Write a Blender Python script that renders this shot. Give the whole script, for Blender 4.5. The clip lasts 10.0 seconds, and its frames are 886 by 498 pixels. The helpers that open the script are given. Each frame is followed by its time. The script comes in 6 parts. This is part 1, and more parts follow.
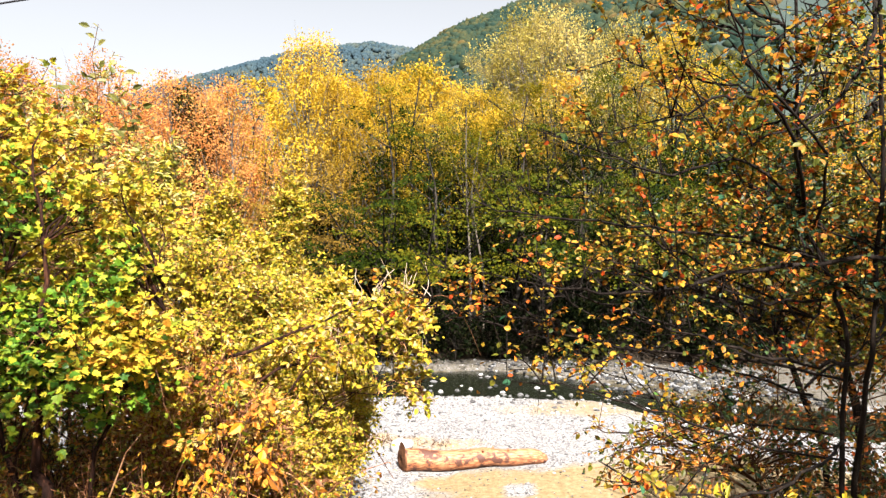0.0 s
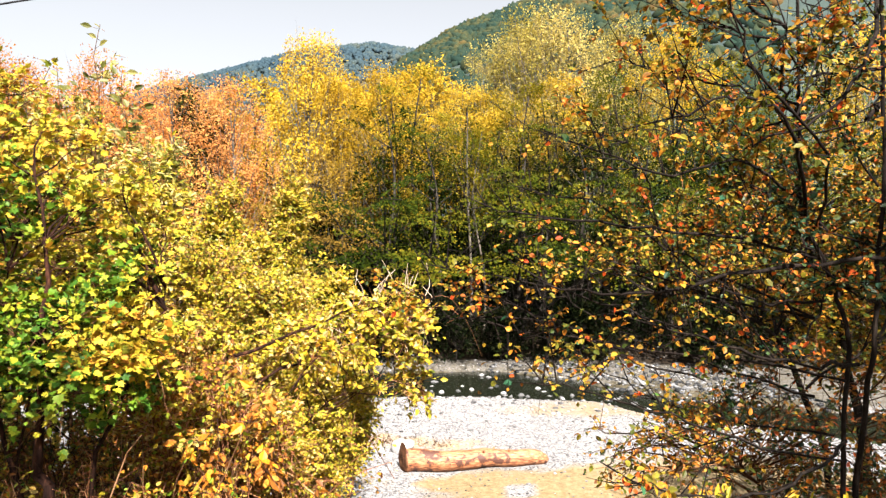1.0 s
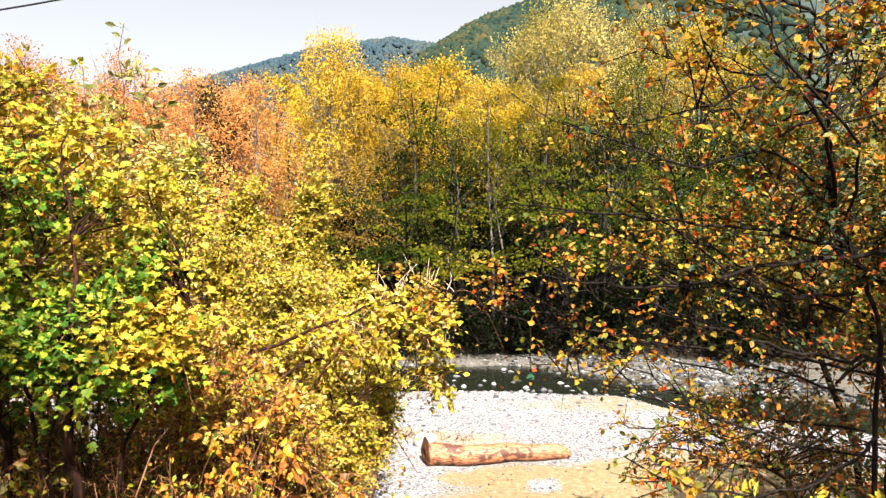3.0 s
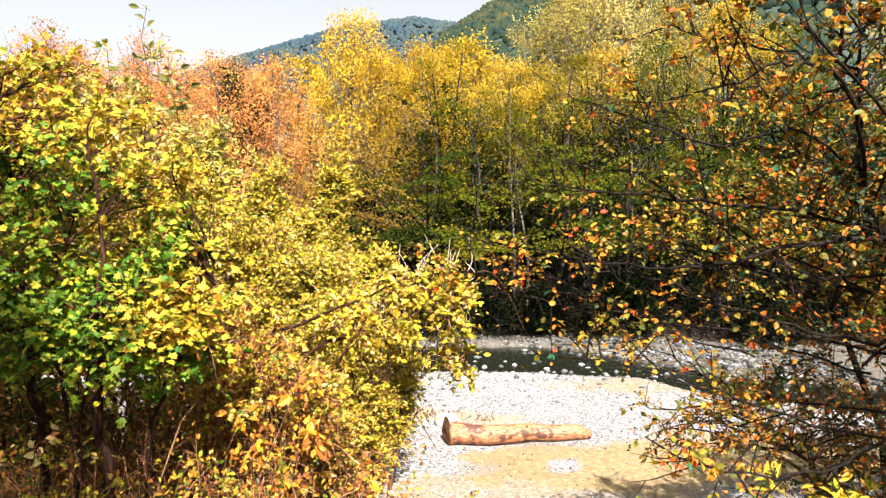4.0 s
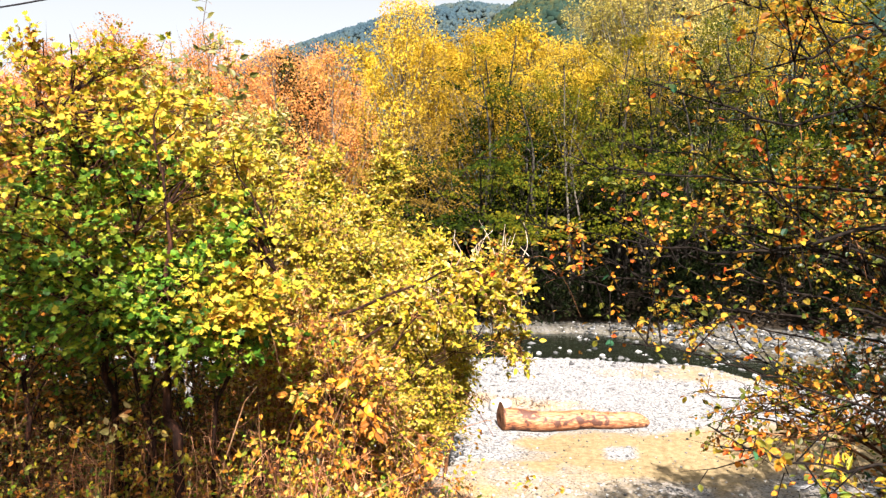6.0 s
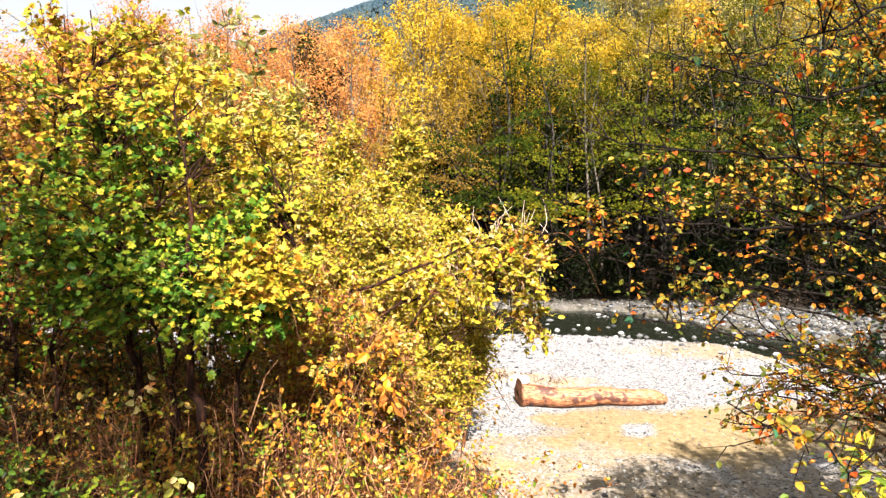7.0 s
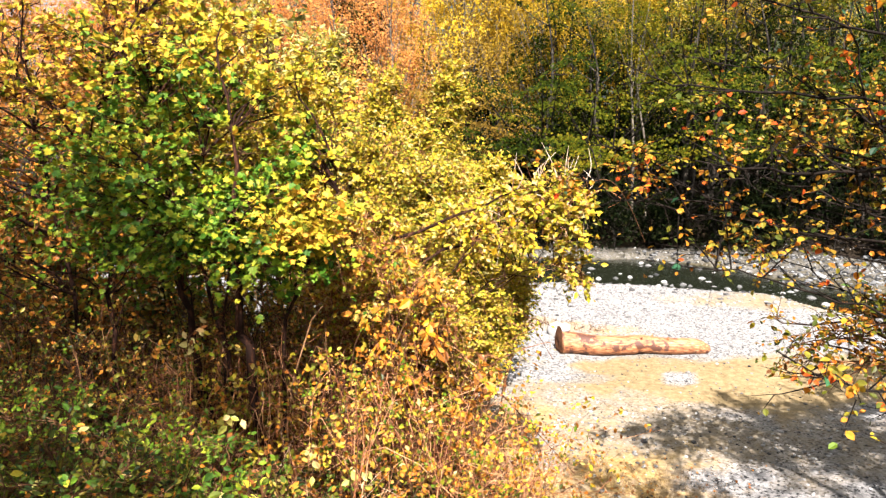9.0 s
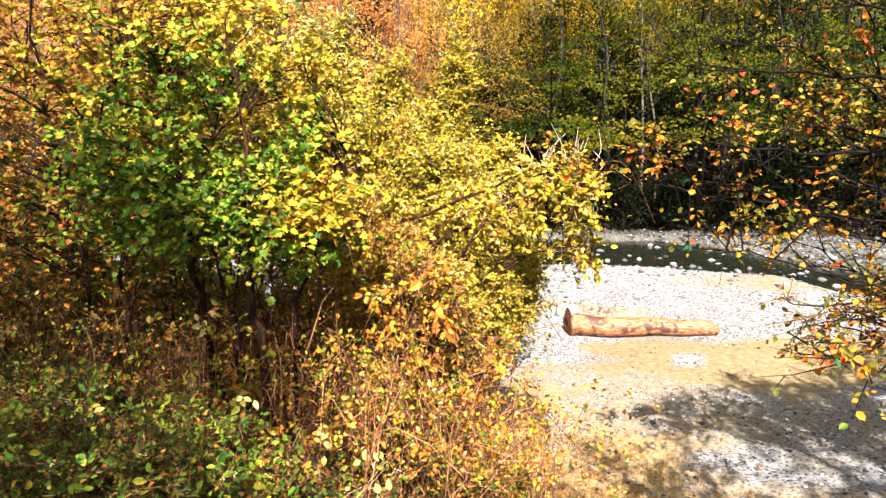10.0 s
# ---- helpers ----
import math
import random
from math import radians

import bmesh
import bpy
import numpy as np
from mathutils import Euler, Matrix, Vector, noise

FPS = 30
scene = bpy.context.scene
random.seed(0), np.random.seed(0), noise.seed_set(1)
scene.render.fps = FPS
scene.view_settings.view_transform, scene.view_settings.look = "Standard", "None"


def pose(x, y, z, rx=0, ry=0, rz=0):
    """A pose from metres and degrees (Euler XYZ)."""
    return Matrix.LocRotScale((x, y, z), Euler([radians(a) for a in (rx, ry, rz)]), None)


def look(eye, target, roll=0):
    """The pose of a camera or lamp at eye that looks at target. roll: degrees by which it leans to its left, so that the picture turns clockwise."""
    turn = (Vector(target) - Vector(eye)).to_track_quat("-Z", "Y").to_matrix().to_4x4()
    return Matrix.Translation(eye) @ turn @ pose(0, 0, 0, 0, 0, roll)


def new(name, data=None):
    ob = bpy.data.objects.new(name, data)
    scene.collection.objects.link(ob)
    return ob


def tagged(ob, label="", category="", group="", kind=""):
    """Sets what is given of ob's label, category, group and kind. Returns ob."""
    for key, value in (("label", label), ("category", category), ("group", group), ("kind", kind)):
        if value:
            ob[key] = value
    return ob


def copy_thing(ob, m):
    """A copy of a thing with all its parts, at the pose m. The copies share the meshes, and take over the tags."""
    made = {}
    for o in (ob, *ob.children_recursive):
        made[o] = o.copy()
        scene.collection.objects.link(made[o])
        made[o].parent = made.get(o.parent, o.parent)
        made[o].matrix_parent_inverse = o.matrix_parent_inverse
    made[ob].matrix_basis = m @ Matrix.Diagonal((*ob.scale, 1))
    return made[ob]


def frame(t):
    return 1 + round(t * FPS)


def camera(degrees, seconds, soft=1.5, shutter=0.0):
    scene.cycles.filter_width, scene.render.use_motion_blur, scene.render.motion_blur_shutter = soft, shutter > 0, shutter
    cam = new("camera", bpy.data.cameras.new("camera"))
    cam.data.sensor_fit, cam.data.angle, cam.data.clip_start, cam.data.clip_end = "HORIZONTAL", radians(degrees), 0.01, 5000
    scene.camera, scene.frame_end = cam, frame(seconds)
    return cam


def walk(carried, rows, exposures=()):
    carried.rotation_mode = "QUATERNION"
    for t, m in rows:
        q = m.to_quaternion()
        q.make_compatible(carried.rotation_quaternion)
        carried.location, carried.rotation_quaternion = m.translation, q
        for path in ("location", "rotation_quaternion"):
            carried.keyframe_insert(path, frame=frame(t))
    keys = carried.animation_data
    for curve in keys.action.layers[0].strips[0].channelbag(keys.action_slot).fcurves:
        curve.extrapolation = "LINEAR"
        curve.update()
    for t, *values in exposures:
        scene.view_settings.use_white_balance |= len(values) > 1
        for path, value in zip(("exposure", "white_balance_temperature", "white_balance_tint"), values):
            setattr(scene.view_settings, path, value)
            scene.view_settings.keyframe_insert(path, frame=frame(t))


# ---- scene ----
cam = camera(67.5, 10.0, soft=1.4)
PATH = [
    (0, (0.000, 0.000, 4.350), (-0.000, 2.000, 4.351), -0.00),
    (0.5, (0.000, 0.001, 4.350), (0.002, 2.001, 4.354), 0.11),
    (1, (-0.001, -0.001, 4.351), (-0.004, 1.999, 4.353), 0.05),
    (1.5, (0.002, -0.001, 4.350), (-0.005, 1.999, 4.346), -0.10),
    (2, (0.002, 0.001, 4.350), (-0.012, 2.001, 4.346), -0.21),
    (2.5, (0.002, 0.002, 4.350), (-0.033, 2.001, 4.344), -0.26),
    (2.7, (-0.001, 0.005, 4.350), (-0.049, 2.005, 4.344), -0.27),
    (3.8, (-0.003, 0.013, 4.342), (-0.121, 2.008, 4.279), -0.26),
    (4, (-0.002, 0.007, 4.343), (-0.133, 2.002, 4.273), -0.24),
    (4.5, (-0.005, 0.009, 4.342), (-0.163, 2.001, 4.256), -0.36),
    (5, (-0.008, 0.009, 4.341), (-0.202, 1.997, 4.250), -0.26),
    (5.5, (-0.012, 0.005, 4.340), (-0.256, 1.988, 4.248), -0.43),
    (5.7, (-0.015, 0.007, 4.338), (-0.280, 1.987, 4.240), -0.58),
    (6.8, (-0.017, 0.007, 4.337), (-0.353, 1.972, 4.175), -0.48),
    (7, (-0.018, 0.009, 4.333), (-0.364, 1.971, 4.153), -0.58),
    (7.5, (-0.023, 0.012, 4.330), (-0.397, 1.964, 4.107), -0.52),
    (8, (-0.027, 0.015, 4.328), (-0.431, 1.956, 4.064), -0.73),
    (8.5, (-0.032, 0.015, 4.325), (-0.463, 1.944, 4.019), -0.93),
    (9, (-0.036, 0.014, 4.322), (-0.498, 1.931, 3.989), -0.94),
    (9.5, (-0.041, 0.008, 4.323), (-0.513, 1.917, 3.955), -0.89),
    (10, (-0.044, 0.006, 4.322), (-0.529, 1.908, 3.937), -1.22),
]
walk(cam, [(t, look(eye, target, roll)) for t, eye, target, roll in PATH], exposures=[(0.0, 2.38), (10.0, 2.38)])

# ---- light ----
SUN_FROM = Vector((0.26, -1.0, 0.0)).normalized()   # towards the sun, level
SUN_UP = radians(48)
TO_SUN = Vector((SUN_FROM.x * math.cos(SUN_UP), SUN_FROM.y * math.cos(SUN_UP), math.sin(SUN_UP)))
world = bpy.data.worlds.new("world")
scene.world = world
world.use_nodes = True
wn = world.node_tree.nodes
sky = wn.new("ShaderNodeTexSky")
sky.sky_type = "NISHITA"
sky.sun_disc = False
sky.sun_elevation = SUN_UP
sky.sun_rotation = math.atan2(SUN_FROM.x, SUN_FROM.y)
sky.dust_density = 4.0
sky.air_density = 1.0
sky.ozone_density = 0.6
wn["Background"].inputs["Strength"].default_value = 0.05
hazy = wn.new("ShaderNodeHueSaturation")   # thin white haze
hazy.inputs["Saturation"].default_value = 0.2
world.node_tree.links.new(sky.outputs["Color"], hazy.inputs["Color"])
world.node_tree.links.new(hazy.outputs["Color"], wn["Background"].inputs["Color"])
sun_data = bpy.data.lights.new("sun", "SUN")
sun_data.energy = 5.0
sun_data.angle = radians(0.55)
sun_data.color = (1.0, 0.9, 0.83)
sun = new("sun", sun_data)
sun.matrix_world = look(TO_SUN * 50, (0, 0, 0))

# ---- mesh helpers ----


def noise2(x, y, scale, seed=0):
    """Smooth value noise, -1 to 1, for arrays."""
    x, y = np.asarray(x) / scale, np.asarray(y) / scale
    xi, yi = np.floor(x).astype(np.int64), np.floor(y).astype(np.int64)
    fx, fy = x - xi, y - yi
    fx, fy = fx * fx * (3 - 2 * fx), fy * fy * (3 - 2 * fy)

    def h(a, b):
        v = np.sin(a * 127.1 + b * 311.7 + seed * 74.7) * 43758.5453
        return (v - np.floor(v)) * 2 - 1
    return (h(xi, yi) * (1 - fx) + h(xi + 1, yi) * fx) * (1 - fy) + (h(xi, yi + 1) * (1 - fx) + h(xi + 1, yi + 1) * fx) * fy


def unit(v):
    return v / np.maximum(np.linalg.norm(v, axis=-1, keepdims=True), 1e-9)


def raw_mesh(name, verts, faces, smooth=False):
    """A mesh from an array of corners and one or more arrays of faces (all of one array with the same number of corners)."""
    me = bpy.data.meshes.new(name)
    verts = np.asarray(verts, np.float32)
    groups = [np.asarray(f, np.int32) for f in (faces if isinstance(faces, (list, tuple)) else [faces]) if len(f)]
    me.vertices.add(len(verts))
    me.vertices.foreach_set("co", verts.ravel())
    loops = np.concatenate([g.ravel() for g in groups])
    sizes = np.concatenate([np.full(len(g), g.shape[1]) for g in groups])
    me.loops.add(len(loops))
    me.loops.foreach_set("vertex_index", loops)
    me.polygons.add(len(sizes))
    me.polygons.foreach_set("loop_start", np.concatenate([[0], np.cumsum(sizes)[:-1]]).astype(np.int32))
    me.polygons.foreach_set("loop_total", sizes.astype(np.int32))
    me.polygons.foreach_set("use_smooth", np.full(len(sizes), smooth))
    me.update(calc_edges=True)
    me.validate()
    return me


def thing(name, x, y, z, label, category, group="", kind=""):
    """The Empty at a thing's base."""
    ob = new(name)
    ob.location = (x, y, z)
    ob.empty_display_size = 0.2
    return tagged(ob, label, category, group, kind)


def part(name, me, material, parent=None, label="", kind=""):
    """One mesh object, given in world coordinates, under a thing or a part."""
    ob = new(name, me)
    if material and not me.materials:
        me.materials.append(material)
    if parent:
        ob.parent = parent
        ob.matrix_parent_inverse = parent.matrix_basis.inverted()
    return tagged(ob, label, kind=kind)


def bezier(points, n):
    """A smooth line through control points (Catmull-Rom)."""
    p = np.asarray(points, float)
    p = np.vstack([2 * p[0] - p[1], p, 2 * p[-1] - p[-2]])
    out = []
    for s in np.linspace(0, len(p) - 3, n):
        i = min(int(s), len(p) - 4)
        t = s - i
        a, b, c, d = p[i:i + 4]
        out.append(0.5 * (2 * b + (c - a) * t + (2 * a - 5 * b + 4 * c - d) * t * t + (3 * b - a - 3 * c + d) * t ** 3))
    return np.array(out)


def tube(points, radii, sides=6, rough=0.0, rng=None, cap=True):
    """A round tapered limb along a line."""
    p = np.asarray(points, float)
    n = len(p)
    tang = unit(np.gradient(p, axis=0))
    ref = np.array([0.3, 0.2, 0.93]) if abs(tang[0][2]) < 0.9 else np.array([1.0, 0.1, 0.0])
    u = unit(np.cross(tang, ref))
    v = np.cross(tang, u)
    a = np.arange(sides) * 2 * np.pi / sides
    r = np.asarray(radii, float)[:, None] * np.ones((n, sides))
    if rough and rng is not None:
        r = r * (1 + rough * rng.normal(size=(n, sides)))
    verts = p[:, None] + r[..., None] * (np.cos(a)[None, :, None] * u[:, None] + np.sin(a)[None, :, None] * v[:, None])
    i, j = np.meshgrid(np.arange(n - 1), np.arange(sides), indexing="ij")
    k = (j + 1) % sides
    quads = np.stack([i * sides + j, i * sides + k, (i + 1) * sides + k, (i + 1) * sides + j], -1).reshape(-1, 4)
    return verts.reshape(-1, 3), quads


def joined(pieces):
    verts, faces, at = [], [], 0
    for v, f in pieces:
        verts.append(v)
        faces.append(f + at)
        at += len(v)
    return np.concatenate(verts), np.concatenate(faces)


def twig_mesh(start, way, length, droop, radius):
    """Thin three-sided twigs, all at once."""
    n = len(start)
    ref = np.where(np.abs(way[:, 2:3]) < 0.9, np.array([[0.0, 0, 1]]), np.array([[1.0, 0, 0]]))
    u = unit(np.cross(way, ref))
    v = np.cross(way, u)
    rings = []
    for s, w in ((0, 1.0), (0.55, 0.6)):
        c = start + way * (length * s)[:, None] + np.array([0, 0, -1.0]) * (droop * length * s * s)[:, None]
        for a in (0, 2.094, 4.189):
            rings.append(c + (radius * w)[:, None] * (np.cos(a) * u + np.sin(a) * v))
    tip = start + way * length[:, None] + np.array([0, 0, -1.0]) * (droop * length)[:, None]
    rings += [tip, tip + way * 0.002]
    verts = np.stack(rings, 1).reshape(-1, 3)
    base = (np.arange(n) * 8)[:, None]
    quads = np.concatenate([base + np.array([[j, (j + 1) % 3, 3 + (j + 1) % 3, 3 + j]]) for j in range(3)] + [base + np.array([[3, 4, 6, 7]]), base + np.array([[5, 3, 7, 6]])])
    return verts, quads


OVAL = (np.array([(0, 0, 0), (0.27, 0.33, 0.07), (0.23, 0.68, 0.06), (0, 1, -0.06), (-0.23, 0.68, 0.06), (-0.27, 0.33, 0.07)], float),
        np.array([(0, 1, 2, 3), (0, 3, 4, 5)]))
FULL = (np.array([(0, 0, 0), (0.34, 0.28, 0.08), (0.32, 0.66, 0.07), (0, 1, -0.08), (-0.32, 0.66, 0.07), (-0.34, 0.28, 0.08)], float),
        np.array([(0, 1, 2, 3), (0, 3, 4, 5)]))
LONG = (np.array([(0, 0, 0), (0.15, 0.3, 0.05), (0.14, 0.65, 0.03), (0, 1, -0.1), (-0.14, 0.65, 0.03), (-0.15, 0.3, 0.05)], float),
        np.array([(0, 1, 2, 3), (0, 3, 4, 5)]))
LOBED = (np.array([(0, 0.32, -0.03), (0, 0, 0), (0.34, 0.05, 0.05), (0.5, 0.33, 0.09), (0.31, 0.42, 0.04), (0.45, 0.75, 0.05), (0.2, 0.7, 0.02), (0, 1.02, -0.07),
                   (-0.2, 0.7, 0.02), (-0.45, 0.75, 0.05), (-0.31, 0.42, 0.04), (-0.5, 0.33, 0.09), (-0.34, 0.05, 0.05)], float),
         np.array([(0, i, i % 12 + 1) for i in range(1, 13)]))
DIAMOND = (np.array([(0, 0, 0), (0.36, 0.5, 0.08), (0, 1, 0), (-0.36, 0.5, 0.08)], float), np.array([(0, 1, 2), (0, 2, 3)]))


def leaf_mesh(pos, axis, up, size, shape):
    """Many leaves as one mesh."""
    tv, tf = shape
    y = unit(axis)
    x = unit(np.cross(y, up))
    z = np.cross(x, y)
    local = tv[None] * size[:, None, None]
    verts = pos[:, None] + local[..., 0:1] * x[:, None] + local[..., 1:2] * y[:, None] + local[..., 2:3] * z[:, None]
    faces = (np.arange(len(pos)) * len(tv))[:, None, None] + tf[None]
    return verts.reshape(-1, 3), faces.reshape(-1, tf.shape[1])


# ---- materials ----


def material(name):
    m = bpy.data.materials.new(name)
    m.use_nodes = True
    nt = m.node_tree
    nt.nodes.clear()
    return m, nt, nt.nodes, nt.links


def ramp(nodes, stops, interp="LINEAR"):
    r = nodes.new("ShaderNodeValToRGB")
    el = r.color_ramp.elements
    r.color_ramp.interpolation = interp
    while len(el) < len(stops):
        el.new(0.5)
    for e, (p, c) in zip(el, stops):
        e.position, e.color = p, (*c, 1)
    return r


LEAF_TONE = 0.74   # how pale the autumn leaves are, all kinds together


def leaf_material(name, colours, single=False, clump=0.7, through_share=0.27, gloss=0.42, vary=0.75, tree=0.0):
    """Leaves: colour by leaf, shifted by clumps (and from tree to tree), with light coming through the blade."""
    m, nt, n, l = material(name)
    if single:
        src = n.new("ShaderNodeObjectInfo").outputs["Random"]
    else:
        src = n.new("ShaderNodeNewGeometry").outputs["Random Per Island"]
    co = n.new("ShaderNodeNewGeometry").outputs["Position"]
    nz = n.new("ShaderNodeTexNoise")
    nz.inputs["Scale"].default_value = 1.0 / clump
    nz.inputs["Detail"].default_value = 2
    l.new(co, nz.inputs["Vector"])
    mix = n.new("ShaderNodeMath")
    mix.operation = "MULTIPLY_ADD"
    mix.inputs[1].default_value = 1.1
    l.new(nz.outputs["Fac"], mix.inputs[0])
    off = n.new("ShaderNodeMath")
    off.operation = "MULTIPLY_ADD"
    l.new(src, off.inputs[0])
    off.inputs[1].default_value = vary
    off.inputs[2].default_value = -0.045 - vary / 2
    l.new(off.outputs[0], mix.inputs[2])
    r = ramp(n, [(i / (len(colours) - 1), tuple(v * LEAF_TONE for v in c)) for i, c in enumerate(colours)])
    fac = mix.outputs[0]
    if tree:
        own = n.new("ShaderNodeMath")
        own.operation = "MULTIPLY_ADD"
        l.new(n.new("ShaderNodeObjectInfo").outputs["Random"], own.inputs[0])
        own.inputs[1].default_value, own.inputs[2].default_value = tree, -tree / 2
        add = n.new("ShaderNodeMath")
        l.new(own.outputs[0], add.inputs[0])
        l.new(fac, add.inputs[1])
        fac = add.outputs[0]
    l.new(fac, r.inputs["Fac"])
    # blotches on the blade
    fine = n.new("ShaderNodeTexNoise")
    fine.inputs["Scale"].default_value = 60
    l.new(co, fine.inputs["Vector"])
    fr = ramp(n, [(0.3, (0.72, 0.66, 0.6)), (0.62, (1, 1, 1))])
    l.new(fine.outputs["Fac"], fr.inputs["Fac"])
    mul = n.new("ShaderNodeMix")
    mul.data_type, mul.blend_type = "RGBA", "MULTIPLY"
    mul.inputs["Factor"].default_value = 1.0
    l.new(r.outputs["Color"], mul.inputs["A"])
    l.new(fr.outputs["Color"], mul.inputs["B"])
    p = n.new("ShaderNodeBsdfPrincipled")
    p.inputs["Roughness"].default_value = gloss
    p.inputs["Specular IOR Level"].default_value = 0.3 if gloss < 0.35 else 0.14 if gloss < 0.6 else 0.03
    l.new(mul.outputs["Result"], p.inputs["Base Color"])
    tr = n.new("ShaderNodeBsdfTranslucent")
    l.new(mul.outputs["Result"], tr.inputs["Color"])
    mx = n.new("ShaderNodeMixShader")
    mx.inputs["Fac"].default_value = through_share
    l.new(p.outputs[0], mx.inputs[1])
    l.new(tr.outputs[0], mx.inputs[2])
    out = n.new("ShaderNodeOutputMaterial")
    l.new(mx.outputs[0], out.inputs["Surface"])
    return m


def rough_material(name, stops, scale, bump=0.4, rough=0.85, stretch=(1, 1, 1), detail=6.0, big=0.0, use_object=False, sheen=0.08):
    """Bark, stone, soil: noise colours at two sizes with relief."""
    m, nt, n, l = material(name)
    tc = n.new("ShaderNodeTexCoord")
    mp = n.new("ShaderNodeMapping")
    mp.inputs["Scale"].default_value = stretch
    l.new(tc.outputs["Object"], mp.inputs["Vector"])
    nz = n.new("ShaderNodeTexNoise")
    nz.inputs["Scale"].default_value, nz.inputs["Detail"].default_value = scale, detail
    nz.inputs["Roughness"].default_value = 0.65
    l.new(mp.outputs[0], nz.inputs["Vector"])
    fac = nz.outputs["Fac"]
    if big:
        src = n.new("ShaderNodeObjectInfo").outputs["Random"] if use_object else n.new("ShaderNodeNewGeometry").outputs["Random Per Island"]
        ma = n.new("ShaderNodeMath")
        ma.operation = "MULTIPLY_ADD"
        l.new(src, ma.inputs[0])
        ma.inputs[1].default_value = big
        ad = n.new("ShaderNodeMath")
        ad.operation = "SUBTRACT"
        l.new(fac, ad.inputs[0])
        ad.inputs[1].default_value = big / 2
        l.new(ad.outputs[0], ma.inputs[2])
        fac = ma.outputs[0]
    r = ramp(n, stops)
    l.new(fac, r.inputs["Fac"])
    p = n.new("ShaderNodeBsdfPrincipled")
    p.inputs["Roughness"].default_value = rough
    p.inputs["Specular IOR Level"].default_value = sheen
    l.new(r.outputs["Color"], p.inputs["Base Color"])
    b = n.new("ShaderNodeBump")
    b.inputs["Strength"].default_value, b.inputs["Distance"].default_value = bump, 0.02
    l.new(nz.outputs["Fac"], b.inputs["Height"])
    l.new(b.outputs[0], p.inputs["Normal"])
    out = n.new("ShaderNodeOutputMaterial")
    l.new(p.outputs[0], out.inputs["Surface"])
    return m


GREEN, LIME, YELLOW, GOLD = (0.07, 0.17, 0.02), (0.28, 0.38, 0.03), (0.72, 0.56, 0.04), (0.72, 0.42, 0.02)
ORANGE, RUST, BROWN, RED = (0.66, 0.25, 0.02), (0.38, 0.13, 0.02), (0.22, 0.1, 0.03), (0.6, 0.06, 0.015)
DARK, TEAL, OLIVE = (0.025, 0.06, 0.012), (0.03, 0.11, 0.06), (0.2, 0.21, 0.02)
LEAF_MAPLE_GREEN = leaf_material("maple_leaf_green", [(0.02, 0.07, 0.008), (0.055, 0.15, 0.012), (0.11, 0.22, 0.015), (0.24, 0.33, 0.022), (0.5, 0.44, 0.03)], gloss=0.5, clump=0.35)
LEAF_MAPLE_YELLOW = leaf_material("maple_leaf_yellow", [(0.1, 0.15, 0.016), (0.26, 0.29, 0.022), (0.48, 0.41, 0.03), (0.62, 0.47, 0.04), (0.6, 0.36, 0.035), (0.48, 0.2, 0.03)], gloss=0.5, clump=0.4)
LEAF_BRIGHT = leaf_material("hazel_leaf_yellow", [(0.11, 0.14, 0.014), (0.3, 0.3, 0.025), (0.56, 0.47, 0.035), (0.68, 0.55, 0.05), (0.5, 0.29, 0.03), (0.7, 0.62, 0.24)], clump=0.45, vary=1.0, through_share=0.38)
LEAF_PALE = leaf_material("willow_leaf_pale", [(0.14, 0.16, 0.03), (0.28, 0.3, 0.05), (0.46, 0.43, 0.1), (0.62, 0.56, 0.26), (0.56, 0.46, 0.06)])
LEAF_LITTLE = leaf_material("bramble_leaf", [(0.01, 0.02, 0.004), (0.024, 0.046, 0.008), (0.05, 0.08, 0.01), (0.09, 0.115, 0.012), (0.15, 0.15, 0.016), (0.3, 0.22, 0.03)], gloss=0.5, clump=0.3, vary=0.9)
LEAF_OLIVE = leaf_material("undergrowth_leaf", [(0.02, 0.03, 0.006), (0.06, 0.07, 0.01), (0.14, 0.14, 0.015), (0.3, 0.24, 0.025), (0.42, 0.25, 0.03), (0.22, 0.09, 0.02)], clump=0.4)
LEAF_BRAMBLE = leaf_material("bramble_leaf_green", [(0.035, 0.09, 0.01), (0.1, 0.2, 0.016), (0.2, 0.3, 0.022), (0.36, 0.38, 0.03)], gloss=0.5, clump=0.3, through_share=0.38)
LEAF_BROAD_PALE = leaf_material("bramble_leaf_pale", [(0.2, 0.24, 0.03), (0.5, 0.46, 0.1), (0.7, 0.58, 0.25), (0.66, 0.4, 0.16)], single=True)
LEAF_LITTER = leaf_material("leaf_litter", [(0.03, 0.025, 0.015), (0.09, 0.065, 0.03), (0.2, 0.13, 0.05), (0.36, 0.25, 0.09)])
LEAF_DRY = leaf_material("dry_leaf", [(0.09, 0.035, 0.012), (0.24, 0.09, 0.02), (0.42, 0.15, 0.02), (0.6, 0.25, 0.03), (0.6, 0.38, 0.1)])
LEAF_PEAR = leaf_material("pear_leaf", [DARK, (0.015, 0.05, 0.025), (0.035, 0.09, 0.05), (0.09, 0.11, 0.018), (0.03, 0.07, 0.035), (0.13, 0.12, 0.018), (0.5, 0.17, 0.02), (0.5, 0.08, 0.015)], clump=0.22, gloss=0.4, vary=1.0)
